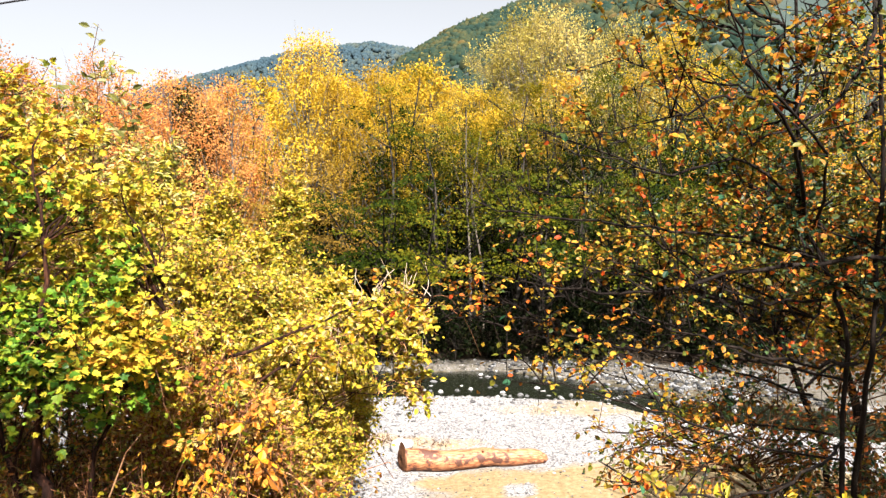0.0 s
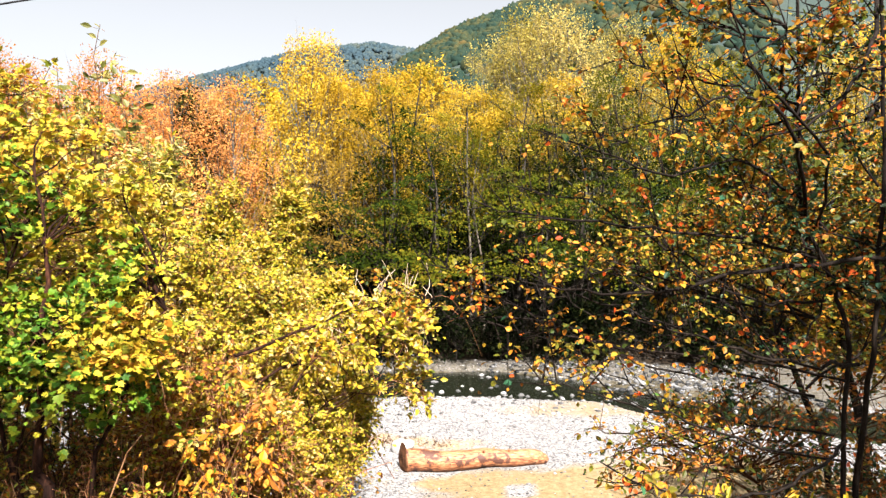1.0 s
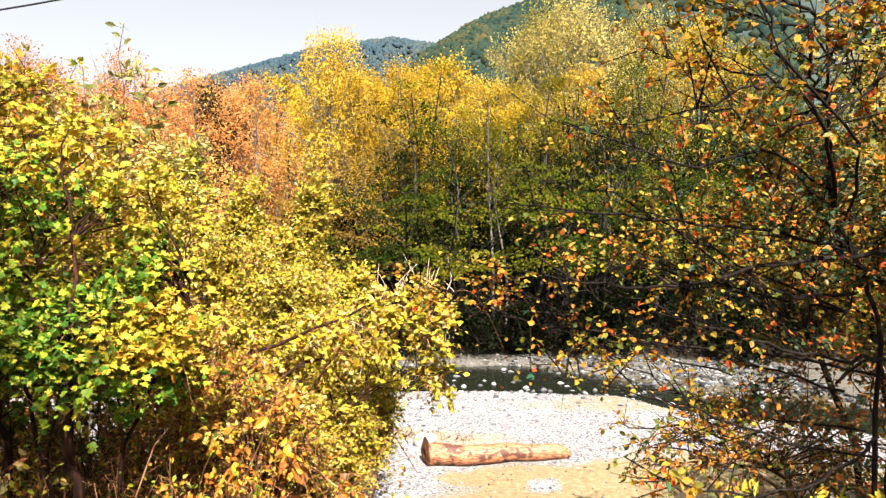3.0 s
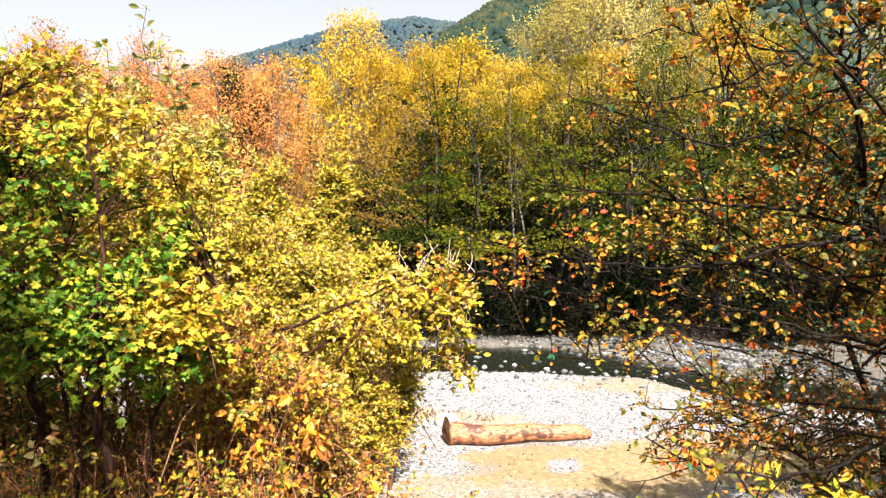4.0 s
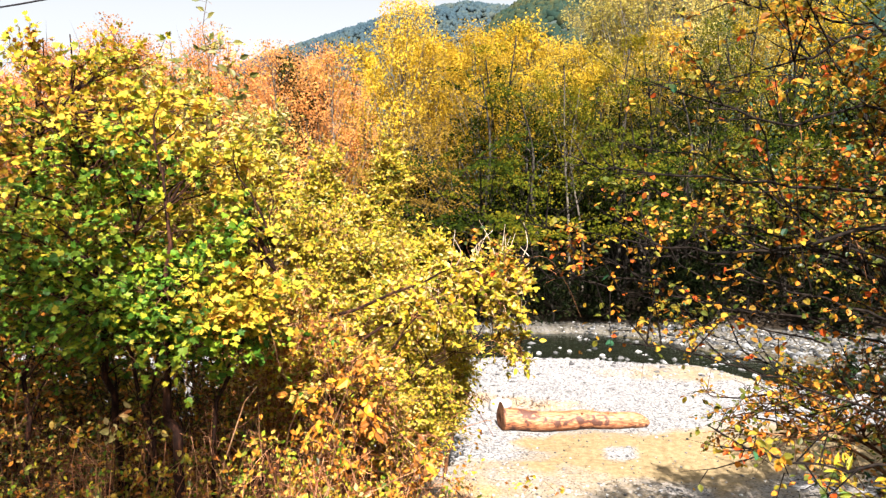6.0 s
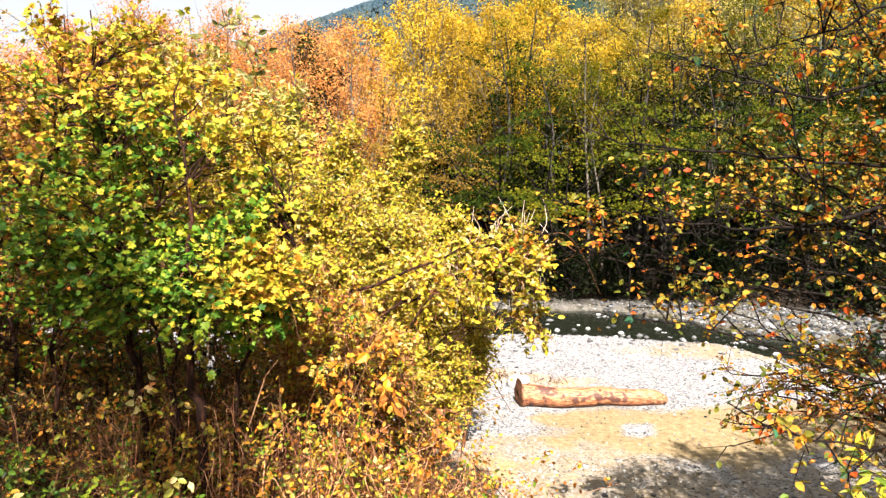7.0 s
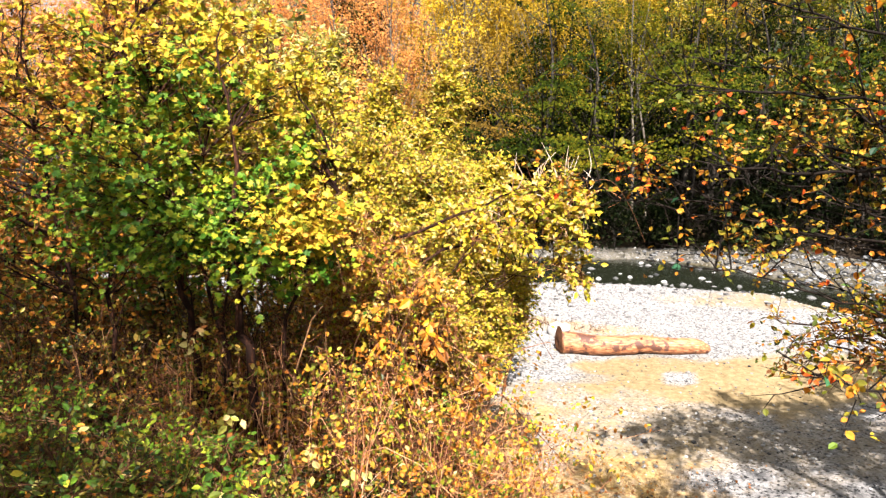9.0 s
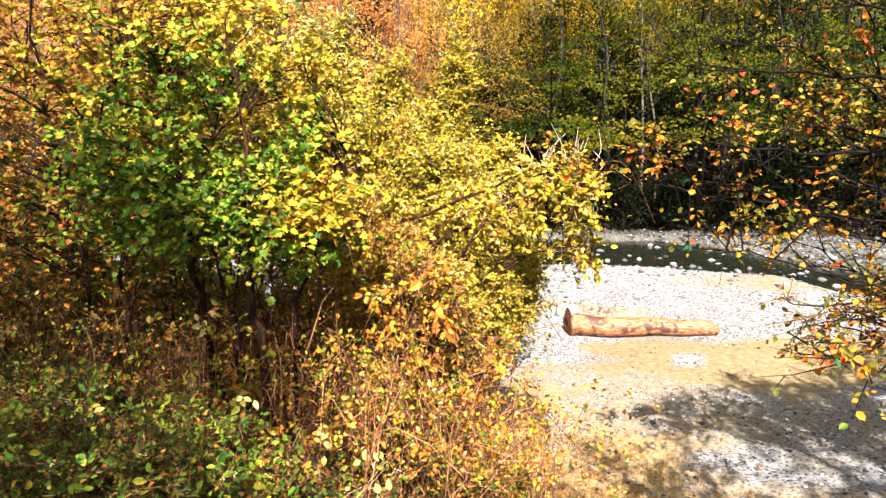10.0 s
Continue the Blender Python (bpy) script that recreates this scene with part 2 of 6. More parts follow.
LEAF_PEAR_TURNED = leaf_material("pear_leaf_turned", [(0.03, 0.06, 0.015), (0.1, 0.12, 0.016), (0.26, 0.23, 0.025), (0.5, 0.3, 0.03), (0.62, 0.21, 0.022), (0.14, 0.14, 0.018), (0.54, 0.08, 0.015)], clump=0.22, gloss=0.5, vary=0.9, through_share=0.36)
LEAF_HAW = leaf_material("hawthorn_leaf", [(0.02, 0.04, 0.008), (0.04, 0.06, 0.008), (0.1, 0.115, 0.012), (0.2, 0.18, 0.015), (0.44, 0.28, 0.024), (0.5, 0.16, 0.015), (0.07, 0.08, 0.01)], clump=0.4, vary=0.9)
LEAF_RED_ONE = leaf_material("pear_leaf_red", [RED, (0.7, 0.07, 0.02), ORANGE, (0.7, 0.12, 0.02), (0.75, 0.24, 0.03)], single=True, through_share=0.4)
LEAF_TEAL_ONE = leaf_material("pear_leaf_green", [DARK, TEAL, (0.04, 0.13, 0.05), GREEN, OLIVE], single=True, gloss=0.5)
LEAF_GOLD_ONE = leaf_material("leaf_gold_single", [LIME, YELLOW, GOLD, YELLOW, ORANGE], single=True)
LEAF_MAPLE_ONE = leaf_material("maple_leaf_single", [(0.12, 0.2, 0.02), (0.3, 0.32, 0.03), (0.55, 0.45, 0.05), (0.6, 0.4, 0.05)], single=True)
# shoot leaves darker than LEAF_PALE: their backlit look is in the colour
LEAF_WILLOW_BACKLIT = leaf_material("willow_leaf_backlit", [(0.05, 0.06, 0.015), (0.12, 0.13, 0.03), (0.22, 0.21, 0.06), (0.32, 0.3, 0.12)], single=True)
LEAF_GREEN_ONE = leaf_material("leaf_green_single", [(0.03, 0.08, 0.015), (0.06, 0.14, 0.018), (0.1, 0.2, 0.022), (0.22, 0.3, 0.03)], single=True)
WOOD_ORANGE = leaf_material("forest_leaf_orange", [(0.24, 0.085, 0.02), (0.5, 0.19, 0.045), (0.68, 0.29, 0.08), (0.72, 0.36, 0.12), (0.72, 0.46, 0.1)], clump=1.6, through_share=0.45, gloss=0.7, vary=0.3, tree=0.45)
WOOD_GOLD = leaf_material("forest_leaf_gold", [(0.16, 0.11, 0.015), (0.4, 0.27, 0.025), (0.64, 0.43, 0.035), (0.74, 0.54, 0.05), (0.74, 0.55, 0.12)], clump=1.6, through_share=0.45, gloss=0.7, vary=0.3, tree=0.4)
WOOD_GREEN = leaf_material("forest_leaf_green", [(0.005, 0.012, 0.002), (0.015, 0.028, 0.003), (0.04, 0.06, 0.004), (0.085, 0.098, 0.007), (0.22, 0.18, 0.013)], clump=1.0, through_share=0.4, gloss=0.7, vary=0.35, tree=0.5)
WOOD_LIME = leaf_material("forest_leaf_lime", [(0.026, 0.045, 0.004), (0.08, 0.1, 0.008), (0.17, 0.165, 0.012), (0.31, 0.25, 0.018), (0.48, 0.34, 0.026)], clump=1.5, through_share=0.45, gloss=0.7, vary=0.35, tree=0.5)
WOOD_PALE = leaf_material("forest_leaf_pale", [(0.22, 0.2, 0.03), (0.42, 0.36, 0.08), (0.6, 0.5, 0.15), (0.66, 0.54, 0.18)], clump=2.0, through_share=0.45, gloss=0.7, vary=0.3, tree=0.4)
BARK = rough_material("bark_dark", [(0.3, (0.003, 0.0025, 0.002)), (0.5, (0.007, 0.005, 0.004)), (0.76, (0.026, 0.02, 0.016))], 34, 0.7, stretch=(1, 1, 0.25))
BARK_BROWN = rough_material("bark_brown", [(0.3, (0.02, 0.01, 0.006)), (0.5, (0.07, 0.034, 0.017)), (0.72, (0.2, 0.11, 0.06))], 30, 0.6, stretch=(1, 1, 0.3))
BARK_RED = rough_material("bark_reddish", [(0.3, (0.003, 0.002, 0.0015)), (0.5, (0.014, 0.006, 0.004)), (0.76, (0.075, 0.03, 0.016))], 26, 0.8, stretch=(1, 1, 0.3))
BARK_GREY = rough_material("bark_pale_grey", [(0.3, (0.04, 0.034, 0.028)), (0.55, (0.1, 0.088, 0.07)), (0.78, (0.2, 0.18, 0.15))], 5, 0.5, stretch=(1, 1, 0.2))
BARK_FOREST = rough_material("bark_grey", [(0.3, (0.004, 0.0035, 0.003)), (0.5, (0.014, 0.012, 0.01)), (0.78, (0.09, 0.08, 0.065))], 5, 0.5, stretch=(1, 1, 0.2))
TWIG = rough_material("twig_brown", [(0.3, (0.02, 0.01, 0.006)), (0.6, (0.075, 0.034, 0.015)), (0.78, (0.22, 0.125, 0.065))], 12, 0.2, big=0.4)
TWIG_RED = rough_material("twig_red", [(0.3, (0.05, 0.018, 0.01)), (0.55, (0.22, 0.09, 0.042)), (0.75, (0.5, 0.27, 0.14))], 12, 0.2, big=0.5)
TWIG_PALE = rough_material("twig_straw", [(0.3, (0.1, 0.06, 0.035)), (0.55, (0.3, 0.2, 0.12)), (0.75, (0.55, 0.44, 0.32))], 10, 0.2, big=0.5)
TWIG_GREY = rough_material("twig_weathered", [(0.3, (0.16, 0.11, 0.08)), (0.55, (0.36, 0.29, 0.22)), (0.75, (0.58, 0.5, 0.42))], 10, 0.2, big=0.4)
STONE = rough_material("river_stone", [(0.2, (0.0301, 0.0301, 0.0318)), (0.5, (0.129, 0.129, 0.129)), (0.8, (0.361, 0.361, 0.353))], 14, 0.3, 0.75, big=0.6)
# darker set of river stone colours
STONE_DARK = rough_material("river_stone_dark", [(0.2, (0.011, 0.012, 0.013)), (0.5, (0.034, 0.036, 0.038)), (0.8, (0.13, 0.135, 0.14))], 14, 0.3, 0.6, big=0.7)
STONE_ONE = rough_material("river_stone_single", [(0.2, (0.0344, 0.0353, 0.037)), (0.5, (0.112, 0.114, 0.116)), (0.8, (0.31, 0.31, 0.305))], 14, 0.3, 0.75, big=0.6, use_object=True)
STONE_WHITE = rough_material("bleached_boulder", [(0.3, (0.189, 0.189, 0.189)), (0.6, (0.31, 0.31, 0.305))], 9, 0.3, 0.8)

# ---- ground: one sheet from the bank under the camera over the river bed to the hills ----
CHANNEL_X = [-60, -8, -0.5, 2.2, 4.0, 5.2, 6.8, 10, 20, 60]
CHANNEL_Y = [24, 22.3, 22.0, 21.9, 21.3, 19.9, 18.5, 16.9, 14.7, 12]
CHANNEL_W = [2.6, 2.5, 2.4, 2.4, 2.2, 1.9, 1.8, 1.7, 1.7, 2.0]
FAR_BANK_X = [-60, -12, -3, 1, 5, 9, 14, 60]
FAR_BANK_Y = [27, 26.0, 25.4, 26.0, 25.6, 25.0, 24.0, 22]
RIDGE_X = [-1500, -700, -420, -300, -200, -130, -80, -45, 0, 60, 200, 600, 1500]
RIDGE_Z = [20, 30, 44, 60, 88, 112, 126, 129, 118, 108, 110, 120, 90]
NEAR_X = [-1500, -300, -120, -60, -30, -14, 4, 23, 50, 80, 140, 300, 700, 1500]
NEAR_Z = [5, 6, 10, 20, 42, 66, 78, 86, 100, 114, 140, 165, 120, 60]


def smooth01(v):
    v = np.clip(v, 0, 1)
    return v * v * (3 - 2 * v)


def ground_z(x, y):
    x, y = np.asarray(x, float), np.asarray(y, float)
    foot = 7.7 + 0.5 * noise2(x, x * 0, 2.3, 5) - 0.05 * np.clip(x, -10, 10)
    bank = 2.75 * (1 - smooth01((y - 0.9) / (foot - 0.9)) * 0.55 - np.clip((y - 0.9) / (foot - 0.9), 0, 1) * 0.45)
    lump = 0.05 * noise2(x, y, 1.4, 1) + 0.02 * noise2(x, y, 0.45, 2) + 0.05 * noise2(x, y, 5.0, 3)
    c = np.interp(x, CHANNEL_X, CHANNEL_Y) + 0.25 * noise2(x, y, 1.1, 8)
    w = np.interp(x, CHANNEL_X, CHANNEL_W)
    dip = -0.27 * (1 - smooth01((np.abs(y - c) / w - 0.75) / 0.4))
    far = np.interp(x, FAR_BANK_X, FAR_BANK_Y) + 0.4 * noise2(x, y, 2.2, 4)
    rise = 0.55 * smooth01((y - far) / 1.0) + 0.03 * np.clip(y - far - 1.0, 0, 8) + 0.13 * np.clip(y - far - 9, 0, 50)
    lump = lump * (1 + 3 * smooth01((y - far) / 3))
    ridge_b = np.interp(x, NEAR_X, NEAR_Z) * smooth01((y - 70) / 190) * (1 - 0.75 * smooth01((y - 262) / 120))
    ridge_a = np.interp(x, RIDGE_X, RIDGE_Z) * smooth01((y - 280) / 140) * (1 - 0.5 * smooth01((y - 430) / 500))
    hill = np.maximum(ridge_a, ridge_b) + 4 * noise2(x, y, 60, 6) * smooth01((y - 120) / 100)
    return np.where(y < 12, bank, 0) + lump * smooth01((y + 3) / 4) + np.where(y > 10, dip, 0) + np.where(y > 15, rise, 0) + hill


def spaced(near_lo, near_hi, step, lo, hi, grow=1.16):
    mid = np.arange(near_lo, near_hi + step / 2, step)
    up, down, s = [], [], step
    while (up[-1] if up else near_hi) < hi:
        s *= grow
        up.append((up[-1] if up else near_hi) + min(s, 25))
    s = step
    while (down[-1] if down else near_lo) > lo:
        s *= grow
        down.append((down[-1] if down else near_lo) - min(s, 60))
    return np.concatenate([down[::-1], mid, up])


gx = spaced(-10, 11, 0.19, -1400, 1400)
gy = spaced(1.0, 27, 0.18, -1200, 1500)
GX, GY = np.meshgrid(gx, gy)
GZ = ground_z(GX, GY)
nx, ny = len(gx), len(gy)
ii, jj = np.meshgrid(np.arange(ny - 1), np.arange(nx - 1), indexing="ij")
quads = np.stack([ii * nx + jj, ii * nx + jj + 1, (ii + 1) * nx + jj + 1, (ii + 1) * nx + jj], -1).reshape(-1, 4)
ground_mesh = raw_mesh("ground", np.stack([GX, GY, GZ], -1).reshape(-1, 3), quads, True)


def zone(values, name):
    a = ground_mesh.attributes.new(name, "FLOAT", "POINT")
    a.data.foreach_set("value", np.clip(values, 0, 1).astype(np.float32).ravel())


def blob(cx, cy, rx, ry, edge=0.4):
    d = np.hypot((GX - cx) / rx, (GY - cy) / ry) + 0.3 * noise2(GX, GY, 0.7, 11) + 0.2 * noise2(GX, GY, 0.25, 12)
    return 1 - smooth01((d - 1 + edge) / (2 * edge))


c_ = np.interp(GX, CHANNEL_X, CHANNEL_Y)
far_ = np.interp(GX, FAR_BANK_X, FAR_BANK_Y)
sand = np.maximum.reduce([blob(2.6, 12.0, 3.4, 1.25), blob(0.6, 12.4, 1.3, 0.8), blob(5.5, 12.6, 2.6, 1.2), blob(4.5, 18.0, 2.6, 0.9) * 0.6, blob(0.3, 10.0, 2.6, 1.9) * 0.55, blob(3.4, 9.6, 3.0, 1.4) * 0.4]) * (1 - blob(1.35, 11.95, 0.34, 0.3, 0.25))
litter = np.maximum.reduce([blob(-1.5, 7.6, 3.4, 1.5) * 0.75, blob(-0.9, 15.1, 1.7, 0.5) * 0.45, blob(-5, 9, 3.5, 2.5), (1 - smooth01((GY - 6.9) / 1.6)) * 0.9])
# soil zone; on the far bank it also brings the painted shade
shaded_soil = np.maximum(smooth01((GY - far_ + 0.3) / 0.6), 0.55 * (1 - smooth01((GY - 5.5) / 1.8)))
# brown silt patches, plus tree shade painted on the strand beyond the channel
silt_and_shade = np.maximum.reduce([blob(5.6, 20.6, 3.4, 1.7), blob(8.5, 19.5, 3.0, 2.2), smooth01((GY - c_ - 1.6) / 0.8) * (GY > 14) * (GY < 40) * 0.75]) * 0.88
wet_and_shade = (1 - smooth01((np.abs(GY - c_) / np.interp(GX, CHANNEL_X, CHANNEL_W) - 0.85) / 0.25)) * (GY > 10)
wet_and_shade = np.maximum(wet_and_shade, silt_and_shade)
upland = smooth01((GY - 60) / 40)
for nm, v in (("upland", upland), ("sand", sand), ("litter", litter), ("shaded_soil", shaded_soil), ("wet_and_shade", wet_and_shade)):
    zone(v, nm)


def ground_material():
    m, nt, n, l = material("river_ground")
    pos = n.new("ShaderNodeNewGeometry").outputs["Position"]

    def noise_node(scale, detail=4):
        t = n.new("ShaderNodeTexNoise")
        t.inputs["Scale"].default_value, t.inputs["Detail"].default_value = scale, detail
        t.inputs["Roughness"].default_value = 0.7
        l.new(pos, t.inputs["Vector"])
        return t.outputs["Fac"]

    def attr(name):
        a = n.new("ShaderNodeAttribute")
        a.attribute_name = name
        return a.outputs["Fac"]

    def mixed(fac, a, b):
        x = n.new("ShaderNodeMix")
        x.data_type = "RGBA"
        l.new(fac, x.inputs["Factor"])
        l.new(a, x.inputs["A"])
        l.new(b, x.inputs["B"])
        return x.outputs["Result"]

    def broken(fac, scale):
        s = n.new("ShaderNodeMath")
        s.operation = "MULTIPLY_ADD"
        l.new(noise_node(scale), s.inputs[0])
        s.inputs[1].default_value = 1.1
        s.inputs[2].default_value = -0.55
        t = n.new("ShaderNodeMath")
        t.operation = "ADD"
        t.use_clamp = True
        l.new(s.outputs[0], t.inputs[0])
        l.new(fac, t.inputs[1])
        u = n.new("ShaderNodeMapRange")
        l.new(t.outputs[0], u.inputs["Value"])
        u.inputs["From Min"].default_value, u.inputs["From Max"].default_value = 0.15, 0.85
        return u.outputs["Result"]

    pebble = n.new("ShaderNodeTexVoronoi")
    pebble.inputs["Scale"].default_value = 34
    l.new(pos, pebble.inputs["Vector"])
    sep = n.new("ShaderNodeSeparateColor")
    l.new(pebble.outputs["Color"], sep.inputs[0])
    gravel = ramp(n, [(0.0, (0.02, 0.02, 0.022)), (0.13, (0.04, 0.04, 0.042)), (0.2, (0.11, 0.11, 0.114)), (0.6, (0.163, 0.163, 0.163)), (1, (0.241, 0.239, 0.239))])
    l.new(sep.outputs["Red"], gravel.inputs["Fac"])
    sandr = ramp(n, [(0.25, (0.086, 0.0628, 0.031)), (0.5, (0.163, 0.122, 0.0645)), (0.75, (0.241, 0.189, 0.112))])
    l.new(noise_node(9, 8), sandr.inputs["Fac"])
    lit = ramp(n, [(0.3, (0.086, 0.0473, 0.0172)), (0.48, (0.224, 0.146, 0.0559)), (0.6, (0.327, 0.232, 0.0946)), (0.75, (0.43, 0.344, 0.189))])
    l.new(noise_node(22, 6), lit.inputs["Fac"])
    # near-black earth: shade below the far trees is mixed into the colour
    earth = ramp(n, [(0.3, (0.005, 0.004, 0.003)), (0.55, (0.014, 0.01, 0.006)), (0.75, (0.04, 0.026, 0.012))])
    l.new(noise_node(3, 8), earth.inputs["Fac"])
    silt = ramp(n, [(0.3, (0.0172, 0.0155, 0.0103)), (0.55, (0.0516, 0.0447, 0.0275)), (0.8, (0.138, 0.12, 0.086))])
    l.new(noise_node(6, 8), silt.inputs["Fac"])
    c = mixed(broken(attr("sand"), 2.2), gravel.outputs[0], sandr.outputs[0])
    c = mixed(broken(attr("litter"), 3.0), c, lit.outputs[0])
    c = mixed(broken(attr("wet_and_shade"), 3.5), c, silt.outputs[0])
    c = mixed(broken(attr("shaded_soil"), 1.5), c, earth.outputs[0])
    # upland ground carries the same bluish haze tint as the far crowns
    hazed_turf = ramp(n, [(0.3, (0.0172, 0.0292, 0.0292)), (0.7, (0.0361, 0.0482, 0.0413))])
    l.new(noise_node(0.05, 8), hazed_turf.inputs["Fac"])
    c = mixed(attr("upland"), c, hazed_turf.outputs[0])
    p = n.new("ShaderNodeBsdfPrincipled")
    p.inputs["Roughness"].default_value = 0.9
    p.inputs["Specular IOR Level"].default_value = 0.1
    l.new(c, p.inputs["Base Color"])
    b = n.new("ShaderNodeBump")
    b.inputs["Strength"].default_value, b.inputs["Distance"].default_value = 0.4, 0.02
    h = n.new("ShaderNodeMath")
    h.operation = "MULTIPLY_ADD"
    l.new(pebble.outputs["Distance"], h.inputs[0])
    h.inputs[1].default_value = -0.8
    l.new(noise_node(30, 5), h.inputs[2])
    l.new(h.outputs[0], b.inputs["Height"])
    l.new(b.outputs[0], p.inputs["Normal"])
    out = n.new("ShaderNodeOutputMaterial")
    l.new(p.outputs[0], out.inputs["Surface"])
    return m


GROUND = ground_material()
ground = part("ground", ground_mesh, GROUND)
tagged(ground, "pale gravel river bed between leaf-strewn earth banks", "ground", kind="structure")


def water_material():
    m, nt, n, l = material("river_water")
    p = n.new("ShaderNodeBsdfPrincipled")
    p.inputs["Base Color"].default_value = (0.008, 0.01, 0.006, 1)
    p.inputs["Roughness"].default_value = 0.06
    p.inputs["IOR"].default_value = 1.33
    p.inputs["Alpha"].default_value = 0.9
    nz = n.new("ShaderNodeTexNoise")
    nz.inputs["Scale"].default_value, nz.inputs["Detail"].default_value = 5, 5
    mp = n.new("ShaderNodeMapping")
    mp.inputs["Scale"].default_value = (0.5, 1.3, 1)
    l.new(n.new("ShaderNodeNewGeometry").outputs["Position"], mp.inputs["Vector"])
    l.new(mp.outputs[0], nz.inputs["Vector"])
    b = n.new("ShaderNodeBump")
    b.inputs["Strength"].default_value, b.inputs["Distance"].default_value = 0.25, 0.04
    l.new(nz.outputs["Fac"], b.inputs["Height"])
    l.new(b.outputs[0], p.inputs["Normal"])
    out = n.new("ShaderNodeOutputMaterial")
    l.new(p.outputs[0], out.inputs["Surface"])
    return m


wx = np.linspace(-30, 24, 80)
wc, ww = np.interp(wx, CHANNEL_X, CHANNEL_Y), np.interp(wx, CHANNEL_X, CHANNEL_W) * 1.25
wv = np.concatenate([np.stack([wx, wc + k * ww, wx * 0 - 0.13], -1) for k in (-1, 0, 1)])
wq = np.array([(r * 80 + i, r * 80 + i + 1, r * 80 + 81 + i, r * 80 + 80 + i) for r in (0, 1) for i in range(79)])
water = part("water", raw_mesh("water", wv, wq, True), water_material())
tagged(water, "shallow dark stream with broken ripples over stones", "water", kind="structure")

# ---- stones ----
ICO_BM = bmesh.new()
bmesh.ops.create_icosphere(ICO_BM, subdivisions=1, radius=1)
ICO_V = np.array([v.co[:] for v in ICO_BM.verts])
ICO_F = np.array([[v.index for v in f.verts] for f in ICO_BM.faces])
ICO_BM.free()
BALL_BM = bmesh.new()
bmesh.ops.create_icosphere(BALL_BM, subdivisions=2, radius=1)
BALL_V = np.array([v.co[:] for v in BALL_BM.verts])
BALL_F = np.array([[v.index for v in f.verts] for f in BALL_BM.faces])
BALL_BM.free()


def stone_shapes(rng, n, fine=False):
    base = BALL_V if fine else ICO_V
    out = []
    for _ in range(n):
        d = rng.normal(size=(5, 3))
        s = 1 + 0.16 * np.sin(base @ d.T * 1.6 + rng.uniform(0, 6, 5)).sum(1)[:, None] * 0.5
        out.append(base * s * np.array([1, rng.uniform(0.65, 0.95), rng.uniform(0.4, 0.65)]))
    return out


def scatter_stones(rng, x, y, size, sink=0.25):
    shapes = stone_shapes(rng, 12)
    pick = rng.integers(0, 12, len(x))
    z = ground_z(x, y)
    a = rng.uniform(0, 6.28, len(x))
    v = np.stack(shapes)[pick] * size[:, None, None]
    ca, sa = np.cos(a)[:, None], np.sin(a)[:, None]
    vx, vy = v[..., 0] * ca - v[..., 1] * sa, v[..., 0] * sa + v[..., 1] * ca
    verts = np.stack([vx + x[:, None], vy + y[:, None], v[..., 2] + (z + size * (0.5 - sink) * 0.6)[:, None]], -1)
    faces = (np.arange(len(x)) * len(ICO_V))[:, None, None] + ICO_F[None]
    return verts.reshape(-1, 3), faces.reshape(-1, 3)


rng = np.random.default_rng(4)
N = 8500
sx, sy = rng.uniform(-7, 9, N), rng.uniform(7.2, 26, N)
keep = rng.uniform(size=N) < np.where((sy > 10.6) & (sy < 13.6) & (sx > -0.5), 0.22, 0.9)
keep &= ~((sy < 8.6) & (sx < 0))
sx, sy = sx[keep], sy[keep]
sx, sy = np.concatenate([sx, rng.uniform(1.5, 11, 2600)]), np.concatenate([sy, rng.uniform(16.5, 25.2, 2600)])
size = 0.012 + 0.016 * rng.gamma(1.3, 0.8, len(sx)) * (0.7 + 0.5 * (sy > 16))
sy[-2600:] = np.where(sy[-2600:] < 19.6 - 0.3 * (sx[-2600:] - 1.5), sy[-2600:] + 3.0, sy[-2600:])
size[-2600:] *= 1.7
size = np.clip(size, 0.01, 0.16)
for sel, stone, text in ((slice(0, -2600), STONE, "loose pale river cobbles strewn over the gravel bar"), (slice(-2600, None), STONE_DARK, "grey cobbles along the stream")):
    v, f = scatter_stones(rng, sx[sel], sy[sel], size[sel])
    gravel_stones = part("gravel_stones", raw_mesh("gravel_stones", v, f, True), stone)
    tagged(gravel_stones, text, "stones", kind="stuff")

# larger stones, one thing each
rng = np.random.default_rng(9)
BIG = [raw_mesh("stone", s, BALL_F, True) for s in stone_shapes(rng, 7, True)]
for me in BIG:
    me.materials.append(STONE_ONE)


def river_stone(x, y, s, label="pale rounded limestone cobble in the stream", turn=None):
    ob = new("river_stone", BIG[int(rng.integers(0, 7))])
    z = float(ground_z(x, y))
    tall = max(0.8 * s, (-0.09 - z) / 0.82) if z < -0.12 else s
    s = max(s, 0.6 * tall)
    ob.location = (x, y, z + 0.3 * tall)
    ob.scale = (s, s, tall)
    ob.rotation_euler = (0, 0, rng.uniform(0, 6.28))
    return tagged(ob, label, "stone", "stones in the stream")


for bx, by, bs in ((-0.93, 14.35, 0.26), (-0.78, 14.75, 0.17)):
    boulder = river_stone(bx, by, bs, "bleached white boulder behind the log")
    boulder.scale = (bs * 0.85, bs * 0.8, bs * 1.5)
    boulder.data = boulder.data.copy()
    boulder.data.materials[0] = STONE_WHITE
